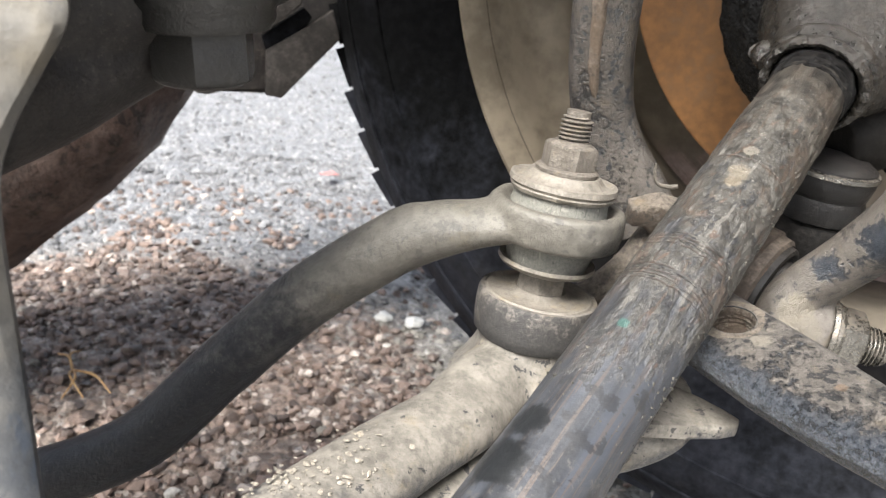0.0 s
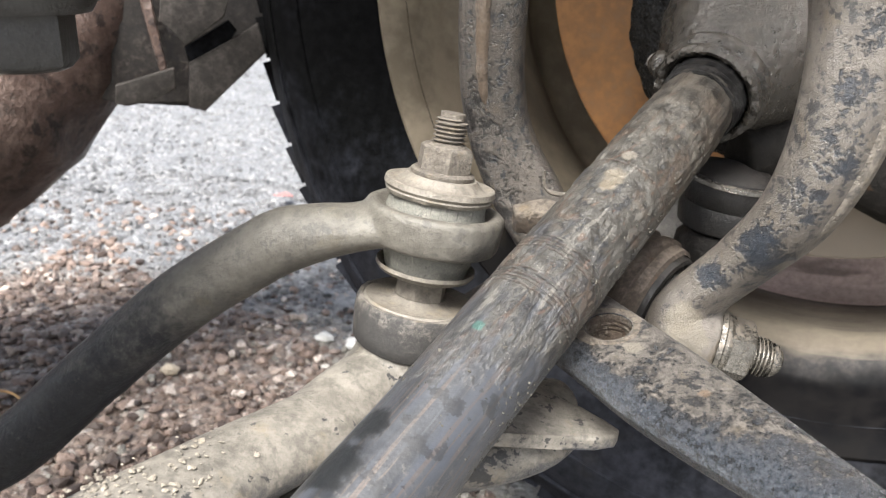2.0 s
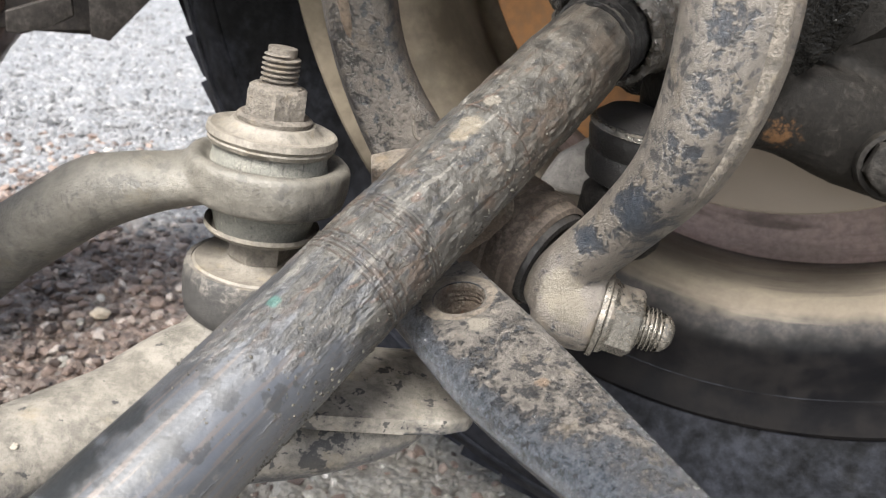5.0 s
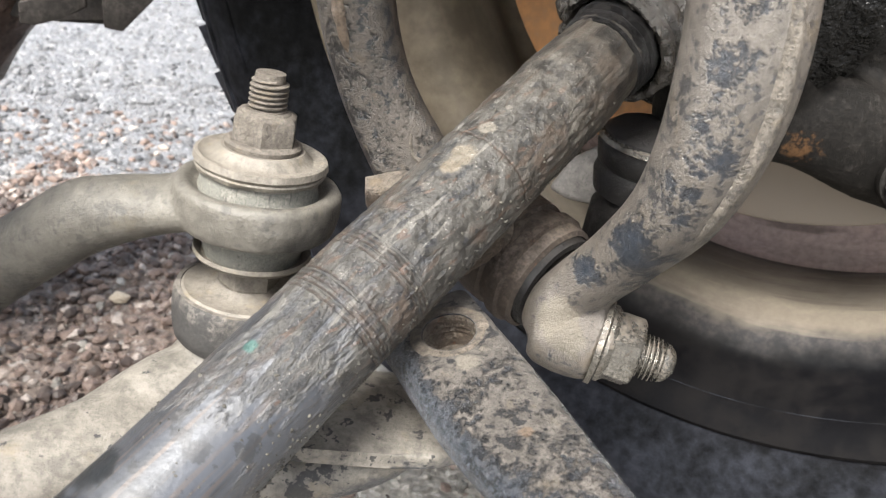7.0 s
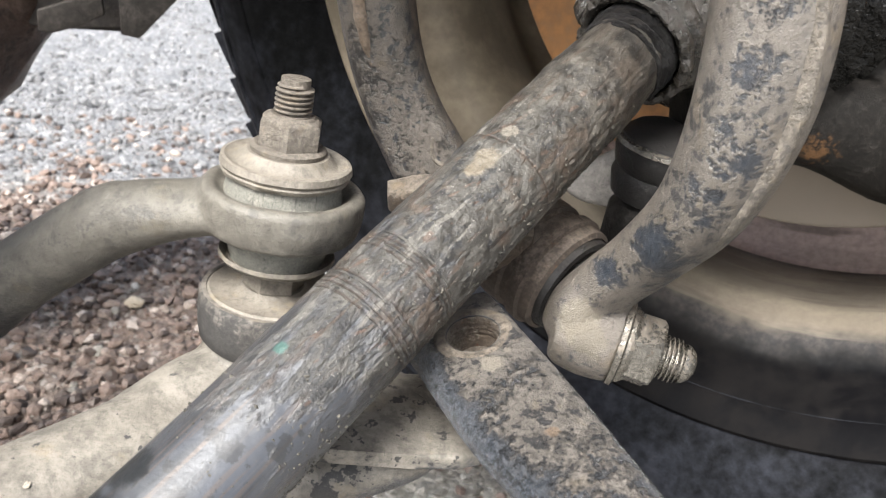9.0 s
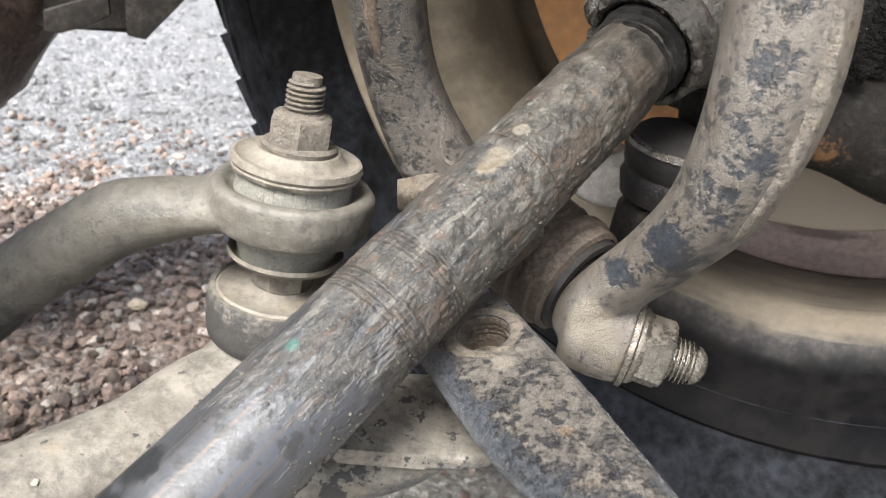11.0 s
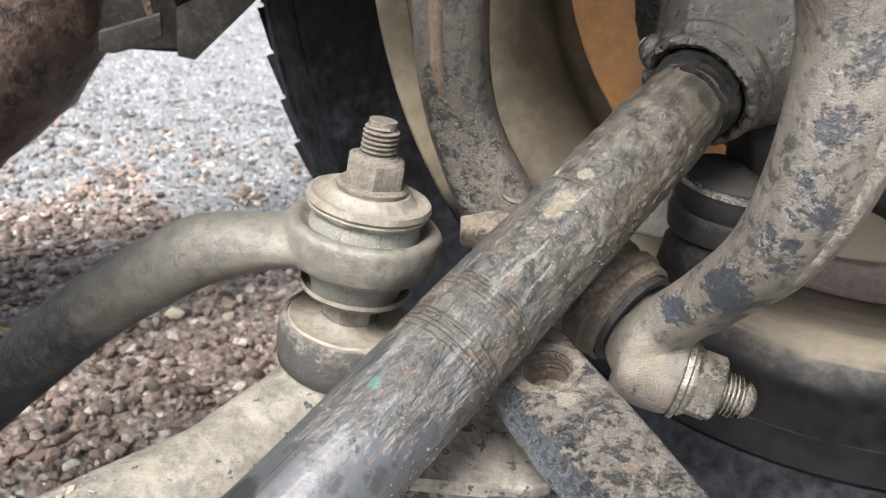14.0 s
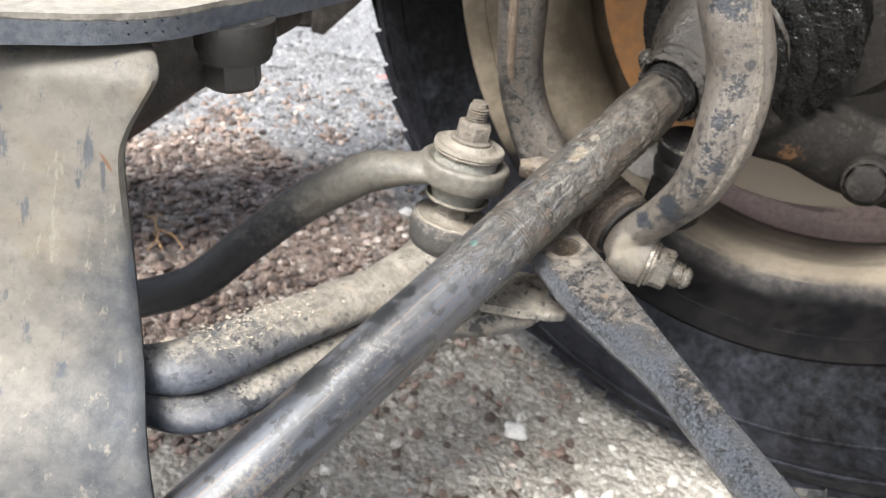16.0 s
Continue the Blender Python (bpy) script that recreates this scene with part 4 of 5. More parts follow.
bm = bmesh.new()
lathe(bm, (0.2555, 0.317, 0.2455), (-0.35, -0.9, 0.12), [(-0.012, 0.0140), (0.0, 0.0136), (0.002, 0.0126), (0.0025, 0.0108)], 32)
hexagon(bm, (0.2550, 0.3155, 0.2457), (-0.35, -0.9, 0.12), 0.0080, 0.0112, 0.3)
part("bolt_head", bm, mat_knuckle, knuckle, "dark hexagon bolt head")
bm = bmesh.new()
prism(bm, LUG, (-0.15, -0.95, 0.25), 0.010, 0.0025)
part("lower_lug", bm, mat_lug, knuckle, "smooth pale-grey cast lug")
joint = thing("ball_joint", (0.158, 0.307, 0.228), "squat black rubber ball joint boot below the knuckle", "ball joint")
bm = bmesh.new()
lathe(bm, (0.157, 0.308, 0.229), (0.05, -0.05, 1), [(0.0, 0.012), (0.002, 0.016), (0.009, 0.0175), (0.012, 0.0165), (0.013, 0.0172), (0.019, 0.0185), (0.024, 0.0172), (0.027, 0.013), (0.029, 0.0)], 40, 0.0005)
part("boot", bm, mat_black_rubber, joint)
bm = bmesh.new()
lathe(bm, (0.157, 0.308, 0.229), (0.05, -0.05, 1), [(0.0205, 0.0178), (0.0212, 0.0190), (0.0228, 0.0186), (0.0235, 0.0170)], 40, 0.0002)
part("clip_ring", bm, mat_steel, joint, "dull wire ring")
bm = bmesh.new()
lathe(bm, (0.157, 0.308, 0.205), (0.05, -0.05, 1), [(0, 0), (0, 0.014), (0.004, 0.0165), (0.02, 0.0165), (0.0245, 0.013), (0.0245, 0)], 36)
part("socket", bm, mat_knuckle, joint)

# ---- drive shaft and joint ----
SH0, SH1 = Vector((0.0463, 0.1612, 0.2097)), Vector((0.1340, 0.2876, 0.2832))
SD = (SH1 - SH0).normalized()
SL = (SH1 - SH0).length
drive = thing("drive_shaft", along(SH0, SH1, -1.6), "scuffed black steel drive shaft with dried mud", "drive shaft")
SR = 0.0141
bm = bmesh.new()
prof = [(-0.34, 0), (-0.34, 0.0155), (-0.10, 0.0150), (-0.02, 0.0146)]
h = 0.0
while h < SL - 0.026:
    prof.append((h, SR))
    h += 0.00055
prof += [(SL - 0.024, SR), (SL - 0.0225, SR * 0.985), (SL - 0.014, SR * 0.985), (SL - 0.0125, SR * 0.955), (SL + 0.02, SR * 0.95), (SL + 0.02, 0)]
lathe(bm, SH0, SD, prof, 180)
for vert in bm.verts:
    q = vert.co - SH0
    k = q.dot(SD)
    if not -0.01 < k < SL:
        continue
    out = (q - SD * k).normalized()
    w = SD * (k * 0.45) + out * SR
    much = min(1.0, max(0.06, (k - 0.012) / 0.05))
    lump = noise.noise(w * 210) * 0.6 + noise.noise(w * 620) * 0.4 + noise.noise(q * 1400) * 0.45
    crack = 1.0 - min(1.0, abs(noise.noise(w * 330 + Vector((3, 1, 7)))) * 7)
    plate = min(1.0, max(0.0, (noise.noise(w * 250 + Vector((9, 2, 4))) + 0.35 * noise.noise(w * 800)) * 9 + 0.4))
    vert.co += out * much * (0.00028 * lump - 0.00024 * crack + 0.00034 * plate)
shaft = part("shaft", bm, mat_shaft, drive)
bm = bmesh.new()
for k in (0.0477, 0.0514, 0.0629, 0.0662):
    lathe(bm, SH0, SD, [(k, SR * 0.99), (k + 0.0003, SR + 0.00034), (k + 0.0008, SR + 0.00034), (k + 0.0011, SR * 0.99)], 120, 0.00028)
part("ridge_ring", bm, mat_shaft, shaft)
cv = thing("constant_velocity_joint", along(SH0, SH1, 1.15), "grey torn rubber boot smeared with black grease", "drive joint")
bm = bmesh.new()
lathe(bm, SH1, SD, [(-0.007, 0.0128), (-0.0068, 0.0139), (-0.0052, 0.0142), (-0.0042, 0.0137), (-0.0030, 0.0144), (-0.0016, 0.0144), (-0.0008, 0.0138), (0.0004, 0.0147), (0.0026, 0.0148), (0.0034, 0.0140), (0.012, 0.0140)], 72, 0.0007)
part("collar", bm, mat_collar, cv, "black rubber collar round the shaft")
bm = bmesh.new()
lathe(bm, SH1, SD, [(0.005, 0.0148), (0.003, 0.0154), (0.0015, 0.0162), (0.0009, 0.0170), (0.0008, 0.0178), (0.0013, 0.0186), (0.0022, 0.0192), (0.0035, 0.0194), (0.0048, 0.0194), (0.0056, 0.0182), (0.0064, 0.0182), (0.0074, 0.0200), (0.0092, 0.0208), (0.0108, 0.0206), (0.0116, 0.0198), (0.0128, 0.0203),
                   (0.0150, 0.0222), (0.020, 0.0255), (0.027, 0.0292), (0.034, 0.0322), (0.040, 0.0345), (0.046, 0.0362), (0.050, 0.0370)], 140, 0.0005, 0, 190)
for vert in bm.verts:
    k = (vert.co - SH1).dot(SD)
    out = (vert.co - SH1 - SD * k).normalized()
    much = min(1.0, max(0.0, (0.010 - k) / 0.006))
    lump = noise.noise(vert.co * 210) + 0.7 * noise.noise(vert.co * 520) + 0.5 * noise.noise(vert.co * 1100)
    vert.co += (out * 0.0007 - SD * 0.0011) * (lump * much)
sleeve = part("boot_sleeve", bm, mat_boot, cv, "thick grey boot end with a ragged lip")
bm = bmesh.new()
sd, su, sv = frame_of(SD)
tube(bm, [(*(SH1 + SD * 0.008 + su * -0.019 + sv * -0.004), 0.004), (*(SH1 + SD * 0.013 + su * -0.0235 + sv * -0.004), 0.0045), (*(SH1 + SD * 0.020 + su * -0.022 + sv * -0.002), 0.0035)], 10, 4, 0.7, rough=0.0012)
part("torn_flap", bm, mat_boot, sleeve, "torn flap of pale rubber")
bm = bmesh.new()
prof = [(0.036, 0.022)]
for a, r in ((0.034, 0.0405), (0.047, 0.050), (0.060, 0.057), (0.073, 0.061)):
    prof += [(a, r - 0.014), (a + 0.0015, r - 0.005), (a + 0.0042, r + 0.0008), (a + 0.0068, r + 0.0006), (a + 0.0090, r - 0.005), (a + 0.0108, r - 0.014)]
BO = SH1 + SD * 0.002
lathe(bm, BO, SD.lerp(WN, 0.30), prof + [(0.088, 0.056), (0.105, 0.056), (0.105, 0)], 120, 0.0013, 0, 130)
part("bellows", bm, mat_grease, cv, "bellows wet with black grease")

bm = bmesh.new()
tube(bm, [(*(SH1 + SD * 0.0115 + su * -0.0255 + sv * -0.003), 0.0016), (*(SH1 + SD * 0.0150 + su * -0.0268 + sv * -0.003), 0.0022), (*(SH1 + SD * 0.0190 + su * -0.0255 + sv * -0.002), 0.0012)], 8, 4, 0.5, rough=0.0008)
part("rubber_fleck", bm, mat_lug, sleeve, "pale torn fleck of rubber")
# ---- damper fork ----
fork = thing("damper_fork", (0.10, 0.265, 0.20), "black-painted forked strut leg caked in grey dust", "strut fork")
bm = bmesh.new()
tube(bm, [(0.045, 0.245, 0.42, 0.0125), (0.0505, 0.262, 0.352, 0.0122), (0.0543, 0.2749, 0.3134, 0.0118), (0.0557, 0.2801, 0.2972, 0.0116), (0.058, 0.2853, 0.2811, 0.0116), (0.0623, 0.2895, 0.2653, 0.0117), (0.069, 0.2903, 0.2513, 0.0122), (0.078, 0.288, 0.238, 0.013), (0.086, 0.284, 0.226, 0.012)],
     22, 6, 0.82, side=(1, -0.2, 0.2), power=2.6)
part("inner_leg", bm, mat_fork_brown, fork, "straight leg with a rusty weld seam")
bm = bmesh.new()
tube(bm, [(0.0480, 0.2545, 0.352, 0.0026), (0.0508, 0.2664, 0.3134, 0.0027), (0.0522, 0.2716, 0.2972, 0.0024), (0.0545, 0.2768, 0.2811, 0.0018), (0.0585, 0.2812, 0.267, 0.0008)], 12, 8, 1.0, rough=0.0007)
part("weld_seam", bm, mat_weld, fork, "rubbed orange-brown edge")
bm = bmesh.new()
tube(bm, [(0.107, 0.225, 0.42, 0.0132), (0.126, 0.2165, 0.370, 0.0132), (0.1388, 0.2145, 0.3413, 0.0131), (0.1490, 0.2168, 0.3187, 0.0130), (0.1515, 0.2158, 0.2908, 0.0128), (0.1490, 0.2218, 0.2637, 0.0112), (0.1425, 0.2359, 0.2413, 0.0098), (0.1352, 0.2450, 0.2255, 0.0096), (0.1310, 0.2475, 0.215, 0.0108), (0.1295, 0.2485, 0.206, 0.0106)],
     26, 7, 0.9, side=(1, 0.3, 0.2), power=2.5)
BX = Vector((0.915, -0.19, -0.10)).normalized()
BP = Vector((0.1295, 0.2480, 0.2082))
lathe(bm, BP - BX * 0.004, BX, [(-0.003, 0), (-0.002, 0.0105), (0.001, 0.0126), (0.008, 0.0134), (0.014, 0.0132), (0.0172, 0.0124), (0.0172, 0)], 40, 0.0006)
cast(part("outer_leg", bm, mat_fork, fork, "bowed leg with flaking dark paint"), 0.0011, 4)
bm = bmesh.new()
tube(bm, [(0.1265, 0.2062, 0.392, 0.0030), (0.1416, 0.2063, 0.352, 0.0032), (0.1540, 0.2086, 0.3187, 0.0032), (0.1573, 0.2074, 0.2908, 0.0031), (0.1543, 0.2140, 0.2640, 0.0027), (0.1476, 0.2290, 0.2416, 0.0022), (0.1405, 0.2395, 0.2280, 0.0010)], 16, 9, 0.9, rough=0.0003)
part("pressed_seam", bm, mat_fork_seam, fork, "sandy rounded ridge along the pressed edge")
# pinch bolt through the foot
bm = bmesh.new()
lathe(bm, BP + BX * 0.0128, BX, [(0, 0.004), (0.0, 0.0132), (0.0016, 0.0134), (0.0022, 0.0124), (0.0022, 0.007)], 40, 0.0001)
part("washer", bm, mat_steel, fork, "flat steel washer")
bm = bmesh.new()
hexagon(bm, BP + BX * 0.0148, BX, 0.0108, 0.0112, 0.35)
lathe(bm, BP + BX * 0.0146, BX, [(0, 0.006), (0.0, 0.0118), (0.0016, 0.0118), (0.0030, 0.0106), (0.0030, 0.006)], 40, 0.0003)
part("nut", bm, mat_steel, fork, "bright scraped hexagon nut")
bm = bmesh.new()
thread(bm, BP + BX * 0.0246, BX, 0.0082, 0.0068, 0.0013)
lathe(bm, BP + BX * 0.0246, BX, [(0.0080, 0.0060), (0.0094, 0.0056), (0.0110, 0.0042), (0.0118, 0.0026), (0.0120, 0.0)], 28, 0.0004)
part("bolt_thread", bm, mat_steel, fork, "protruding threaded bolt end")

# bush between the legs
bush = thing("pivot_bush", (0.118, 0.272, 0.20), "rusty round pivot bush in the fork's foot", "bush")
BC = Vector((0.118, 0.271, 0.2175))
BA = Vector((0.74, -0.62, -0.22)).normalized()
bm = bmesh.new()
lathe(bm, BC - BA * 0.022, BA, [(0, 0), (0, 0.0165), (0.002, 0.0185), (0.014, 0.0195), (0.0205, 0.0196), (0.0212, 0.0182), (0.0240, 0.0180), (0.0248, 0.0198), (0.0290, 0.0200), (0.0298, 0.0188), (0.0335, 0.0186), (0.0345, 0.0172)], 72, 0.0004)
part("sleeve", bm, mat_rusty, bush)
bm = bmesh.new()
lathe(bm, BC - BA * 0.022, BA, [(0.030, 0.0175), (0.0365, 0.0165), (0.037, 0.0150), (0.0345, 0.0138), (0.0345, 0.0125), (0.038, 0.0115), (0.040, 0.0)], 48, 0.0003)
part("rubber_core", bm, mat_black_rubber, bush, "dark rubber core with ring grooves")

# ---- lower control arm ----
arm = thing("lower_control_arm", (0.03, 0.2, 0.165), "pressed-steel lower control arm thick with pale dust", "control arm")
EDGE = [Vector(p) for p in ((-0.1150, 0.1120, 0.2050), (-0.0880, 0.1050, 0.2060), (-0.0650, 0.1010, 0.2068), (-0.0500, 0.1065, 0.2069), (-0.0390, 0.1205, 0.2065), (-0.0260, 0.1425, 0.2055), (-0.0088, 0.1720, 0.2027), (0.0077, 0.1947, 0.2020), (0.0179, 0.2160, 0.1995), (0.030, 0.243, 0.197))]
HX = Vector((0.87, -0.49, 0))


def swept(bm, path, section):
    """Sweeps a section of (towards HX, up) along a path."""
    rows = spline(path, 6)
    rings = [[bm.verts.new(Vector(r) + HX * a + Vector((0, 0, b))) for a, b in section] for r in rows]
    k = len(section)
    for a, b in zip(rings[:-1], rings[1:]):
        for i in range(k):
            bm.faces.new((a[i], a[(i + 1) % k], b[(i + 1) % k], b[i]))
    bm.faces.new(rings[0][::-1])
    bm.faces.new(rings[-1])
    return bm


bm = bmesh.new()
swept(bm, EDGE, [(0.0, -0.010), (0.001, -0.003), (0.004, -0.0005), (0.009, 0.0005), (0.015, -0.0005), (0.021, -0.003), (0.0245, -0.007), (0.0252, -0.0115), (0.023, -0.0145), (0.008, -0.0145)])
tube(bm, [(0.022, 0.215, 0.188, 0.010), (0.045, 0.222, 0.187, 0.012), (0.075, 0.225, 0.185, 0.013), (0.094, 0.234, 0.185, 0.009)], 18, 6, 0.75, side=(0.4, -0.9, 0))
lathe(bm, (0.0392, 0.2285, 0.1845), (0.0073, 0.0045, 0.074), [(0, 0), (0, 0.0265), (0.006, 0.0222), (0.012, 0.0190), (0.0175, 0.0178), (0.0205, 0.0176), (0.0205, 0)], 40)
tube(bm, [(0.0400, 0.2290, 0.1900, 0.0120), (0.0270, 0.2120, 0.1915, 0.0125), (0.0150, 0.1930, 0.1915, 0.0100), (0.0020, 0.1715, 0.1915, 0.0070)], 20, 6, 1.0)
cast(part("upper_pressing", bm, mat_arm, arm), 0.0014, 9, 0.6)
bm = bmesh.new()
swept(bm, [p + Vector((0, 0, -0.0152)) for p in EDGE[:-1]] + [Vector((0.045, 0.235, 0.172))], [(0.003, -0.012), (0.003, 0.0), (0.020, 0.0), (0.030, -0.003), (0.0335, -0.006), (0.0340, -0.010), (0.030, -0.0135), (0.012, -0.014)])
tube(bm, [(0.022, 0.195, 0.176, 0.012), (0.055, 0.207, 0.176, 0.014), (0.080, 0.215, 0.180, 0.013), (0.094, 0.224, 0.184, 0.009)], 18, 6, 0.7, side=(0.4, -0.9, 0))
cast(part("lower_pressing", bm, mat_arm, arm), 0.0016, 4)
bm = bmesh.new()
prism(bm, [(0.046, 0.1945, 0.1935), (0.066, 0.1955, 0.1935), (0.088, 0.1985, 0.1930), (0.0985, 0.2010, 0.1920), (0.1050, 0.2046, 0.1915), (0.1068, 0.2085, 0.1915), (0.1030, 0.2125, 0.1915), (0.096, 0.217, 0.1925), (0.085, 0.224, 0.194), (0.06, 0.232, 0.196)], (0.0, 0.05, 1), 0.0045, 0.0012)
part("flange", bm, mat_arm, arm, "chipped pale flange of the arm")

# ---- radius rod ----
rod = thing("radius_rod", (0.15, 0.15, 0.20), "flat-topped blue-black steel rod with chipped paint and a bolt hole", "suspension rod")
bm = bmesh.new()
path = [(0.0895, 0.2235, 0.2232), (0.0985, 0.2083, 0.2228), (0.110, 0.1888, 0.2222), (0.138, 0.1413, 0.2207), (0.175, 0.0785, 0.2185), (0.25, -0.049, 0.214)]
ROD_TILT = 0.30
rows = spline(path, 9)
sec = []
for cx, cy, rad, base in ((0.0100, -0.0045, 0.0045, 0), (-0.0060, -0.0080, 0.0080, 90), (-0.0060, -0.0085, 0.0075, 180), (0.0105, -0.0125, 0.0035, 270)):
    for a in (0, 22, 45, 68, 90):
        sec.append((cx + rad * math.cos(radians(base + a)), cy + rad * math.sin(radians(base + a))))
rings = []
ROD_ROUND = 0.0088
for i, r in enumerate(rows):
    # the flattened end draws in to a round rod
    far = min(1.0, max(0.0, (0.196 - r[1]) / 0.068))
    far = far * far * (3 - 2 * far)
    shape = []
    for n, (a, b) in enumerate(sec):
        turn = radians(90 * (n // 5) + 22.5 * (n % 5))
        ra, rb = 0.0140 - ROD_ROUND + ROD_ROUND * math.cos(turn), -0.0005 - ROD_ROUND + ROD_ROUND * math.sin(turn)
        shape.append((a + (ra - a) * far, b + (rb - b) * far))
    d = Vector(rows[min(i + 1, len(rows) - 1)] - rows[max(i - 1, 0)]).normalized()
    s = d.cross(Vector((0, 0, 1))).normalized()
    up = s.cross(d)
    s, up = (s - up * ROD_TILT).normalized(), (up + s * ROD_TILT).normalized()
    rings.append([bm.verts.new(Vector(r) - s * a + up * b) for a, b in shape])
for a, b in zip(rings[:-1], rings[1:]):
    for i in range(len(sec)):
        bm.faces.new((a[i], a[(i + 1) % len(sec)], b[(i + 1) % len(sec)], b[i]))
bm.faces.new(rings[0][::-1])
bm.faces.new(rings[-1])
rod_body = part("bar", bm, mat_rod, rod)
HOLE = Vector((0.0982, 0.2125, 0.2231))
HOLE_UP = Vector((-0.24, -0.18, 1)).normalized()
bm = bmesh.new()
lathe(bm, HOLE, HOLE_UP, [(k, r * 1.14) for k, r in [(-0.010, 0.0), (-0.010, 0.0054), (-0.0065, 0.0055), (-0.0060, 0.0058), (-0.0052, 0.0055), (-0.0044, 0.0058), (-0.0036, 0.0055), (-0.0028, 0.0058), (-0.0020, 0.0055), (-0.0004, 0.0059), (0.0004, 0.0064), (0.0006, 0.0074), (0.0002, 0.0088), (-0.0010, 0.0094)]], 40, 0.0002)
part("hole_rim", bm, mat_lug_rust, rod, "rusty bolt hole rim")
bm = bmesh.new()
lathe(bm, HOLE - HOLE_UP * 0.0115, HOLE_UP, [(0, 0), (0, 0.0069), (0.0175, 0.0069), (0.0175, 0)], 32)
carve(rod_body, bm)
# ---- stabiliser bar ----
LA0, LA1 = Vector((0.0402, 0.2290, 0.2050)), Vector((0.0456, 0.2333, 0.2790))
LD = (LA1 - LA0).normalized()


def at_z(z):
    return LA0 + LD * ((z - LA0.z) / LD.z)


bar = thing("stabiliser_bar", (-0.10, 0.21, 0.14), "curved black stabiliser bar with a dusty forged eye", "stabiliser bar")
bm = bmesh.new()
tube(bm, [(-0.30, 0.15, 0.125, 0.0098), (-0.17, 0.192, 0.1285, 0.0103), (-0.1269, 0.2026, 0.1378, 0.0103), (-0.0889, 0.2111, 0.1539, 0.0104), (-0.0604, 0.2199, 0.1827, 0.0104), (-0.033, 0.2254, 0.2104, 0.0104), (-0.0038, 0.2264, 0.2328, 0.0101), (0.004, 0.2266, 0.2356, 0.0090)], 40, 10, 1.0, side=(0, 0, 1), rough=0.00018)
part("bar", bm, mat_bar, bar)
bm = bmesh.new()
tube(bm, [(-0.0120, 0.2261, 0.2268, 0.0098), (-0.0038, 0.2264, 0.2328, 0.0103), (0.008, 0.2268, 0.2374, 0.0090, 1.15), (0.018, 0.2278, 0.2398, 0.0074, 1.5), (0.026, 0.2288, 0.2418, 0.0068, 2.0), (0.031, 0.2296, 0.2424, 0.0058, 2.6)], 28, 8, 1.0, side=(0, 0, 1))
lathe(bm, at_z(0.2426), LD, [(-0.0056, 0.0160), (-0.0060, 0.0188), (-0.0050, 0.0208), (0.0, 0.0219), (0.0050, 0.0216), (0.0064, 0.0203), (0.0066, 0.0184), (0.0050, 0.0168), (-0.0056, 0.0160)], 72, 0.0005, 0, 120)
lathe(bm, at_z(0.2426), LD, [(-0.0052, 0.0158), (-0.0030, 0.0145), (0.0030, 0.0145), (0.0040, 0.0158)], 64)
cast(part("eye", bm, mat_bar, bar, "bar end forged flat into an eye", weld=True), 0.0010, 3)

link = thing("stabiliser_link", at_z(0.2), "dusty bolted stabiliser link with washers and rubber bushes", "stabiliser link")
bm = bmesh.new()
thread(bm, at_z(0.2668), LD, 0.0100, 0.0049, 0.00128)
part("stud", bm, mat_nut, link, "threaded stud end caked with dust")
bm = bmesh.new()
hexagon(bm, at_z(0.2584), LD, 0.0092, 0.0086, 0.55)
lathe(bm, at_z(0.2668), LD, [(-0.002, 0.0074), (0.0004, 0.0066), (0.0014, 0.0055), (0.0014, 0.004)], 24, 0.0004)
lathe(bm, at_z(0.2583), LD, [(0, 0), (0, 0.0098), (0.0012, 0.0099), (0.0019, 0.0090), (0.0019, 0)], 40, 0.0001)
part("nut", bm, mat_nut, link, "dusty flanged hexagon nut")
bm = bmesh.new()
lathe(bm, at_z(0.2528), LD, [(0.0052, 0.0), (0.0056, 0.0108), (0.0042, 0.0118), (0.0030, 0.0132), (0.0029, 0.0148), (0.0036, 0.0160), (0.0034, 0.0168), (0.0018, 0.0172), (0.0009, 0.0166), (0.0004, 0.0168), (-0.0006, 0.0164), (-0.0010, 0.0156), (0.0006, 0.0148), (0.0006, 0)], 72, 0.00035)
part("upper_washer", bm, mat_link, link, "dished washer with a worn rim")
bm = bmesh.new()
lathe(bm, at_z(0.2428), LD, [(0, 0.010), (0, 0.0160), (0.0030, 0.0159), (0.0060, 0.0152), (0.0095, 0.0151), (0.0108, 0.0148), (0.0108, 0.0)], 56, 0.0002)
part("upper_bush", bm, mat_link_rubber, link, "cracked grey rubber bush")
bm = bmesh.new()
lathe(bm, at_z(0.2270), LD, [(0.0, 0.0), (0.0005, 0.0125), (0.0042, 0.0136), (0.0065, 0.0142), (0.0100, 0.0150), (0.0115, 0.0150), (0.0115, 0)], 56, 0.0002)
part("lower_bush", bm, mat_link_rubber, link, "grey rubber bush under the eye")
bm = bmesh.new()
lathe(bm, at_z(0.2264), LD, [(0, 0), (0.0, 0.012), (0.0012, 0.0148), (0.0024, 0.0158), (0.0036, 0.0156), (0.0030, 0.0146), (0.0018, 0.0136), (0.0014, 0)], 56, 0.00015)
part("lower_washer", bm, mat_link, link, "pale dished washer")
bm = bmesh.new()
hexagon(bm, at_z(0.2175), LD, 0.0095, 0.0084, 0.2, True)
part("spacer", bm, mat_link, link, "dusty hexagonal collar")
bm = bmesh.new()
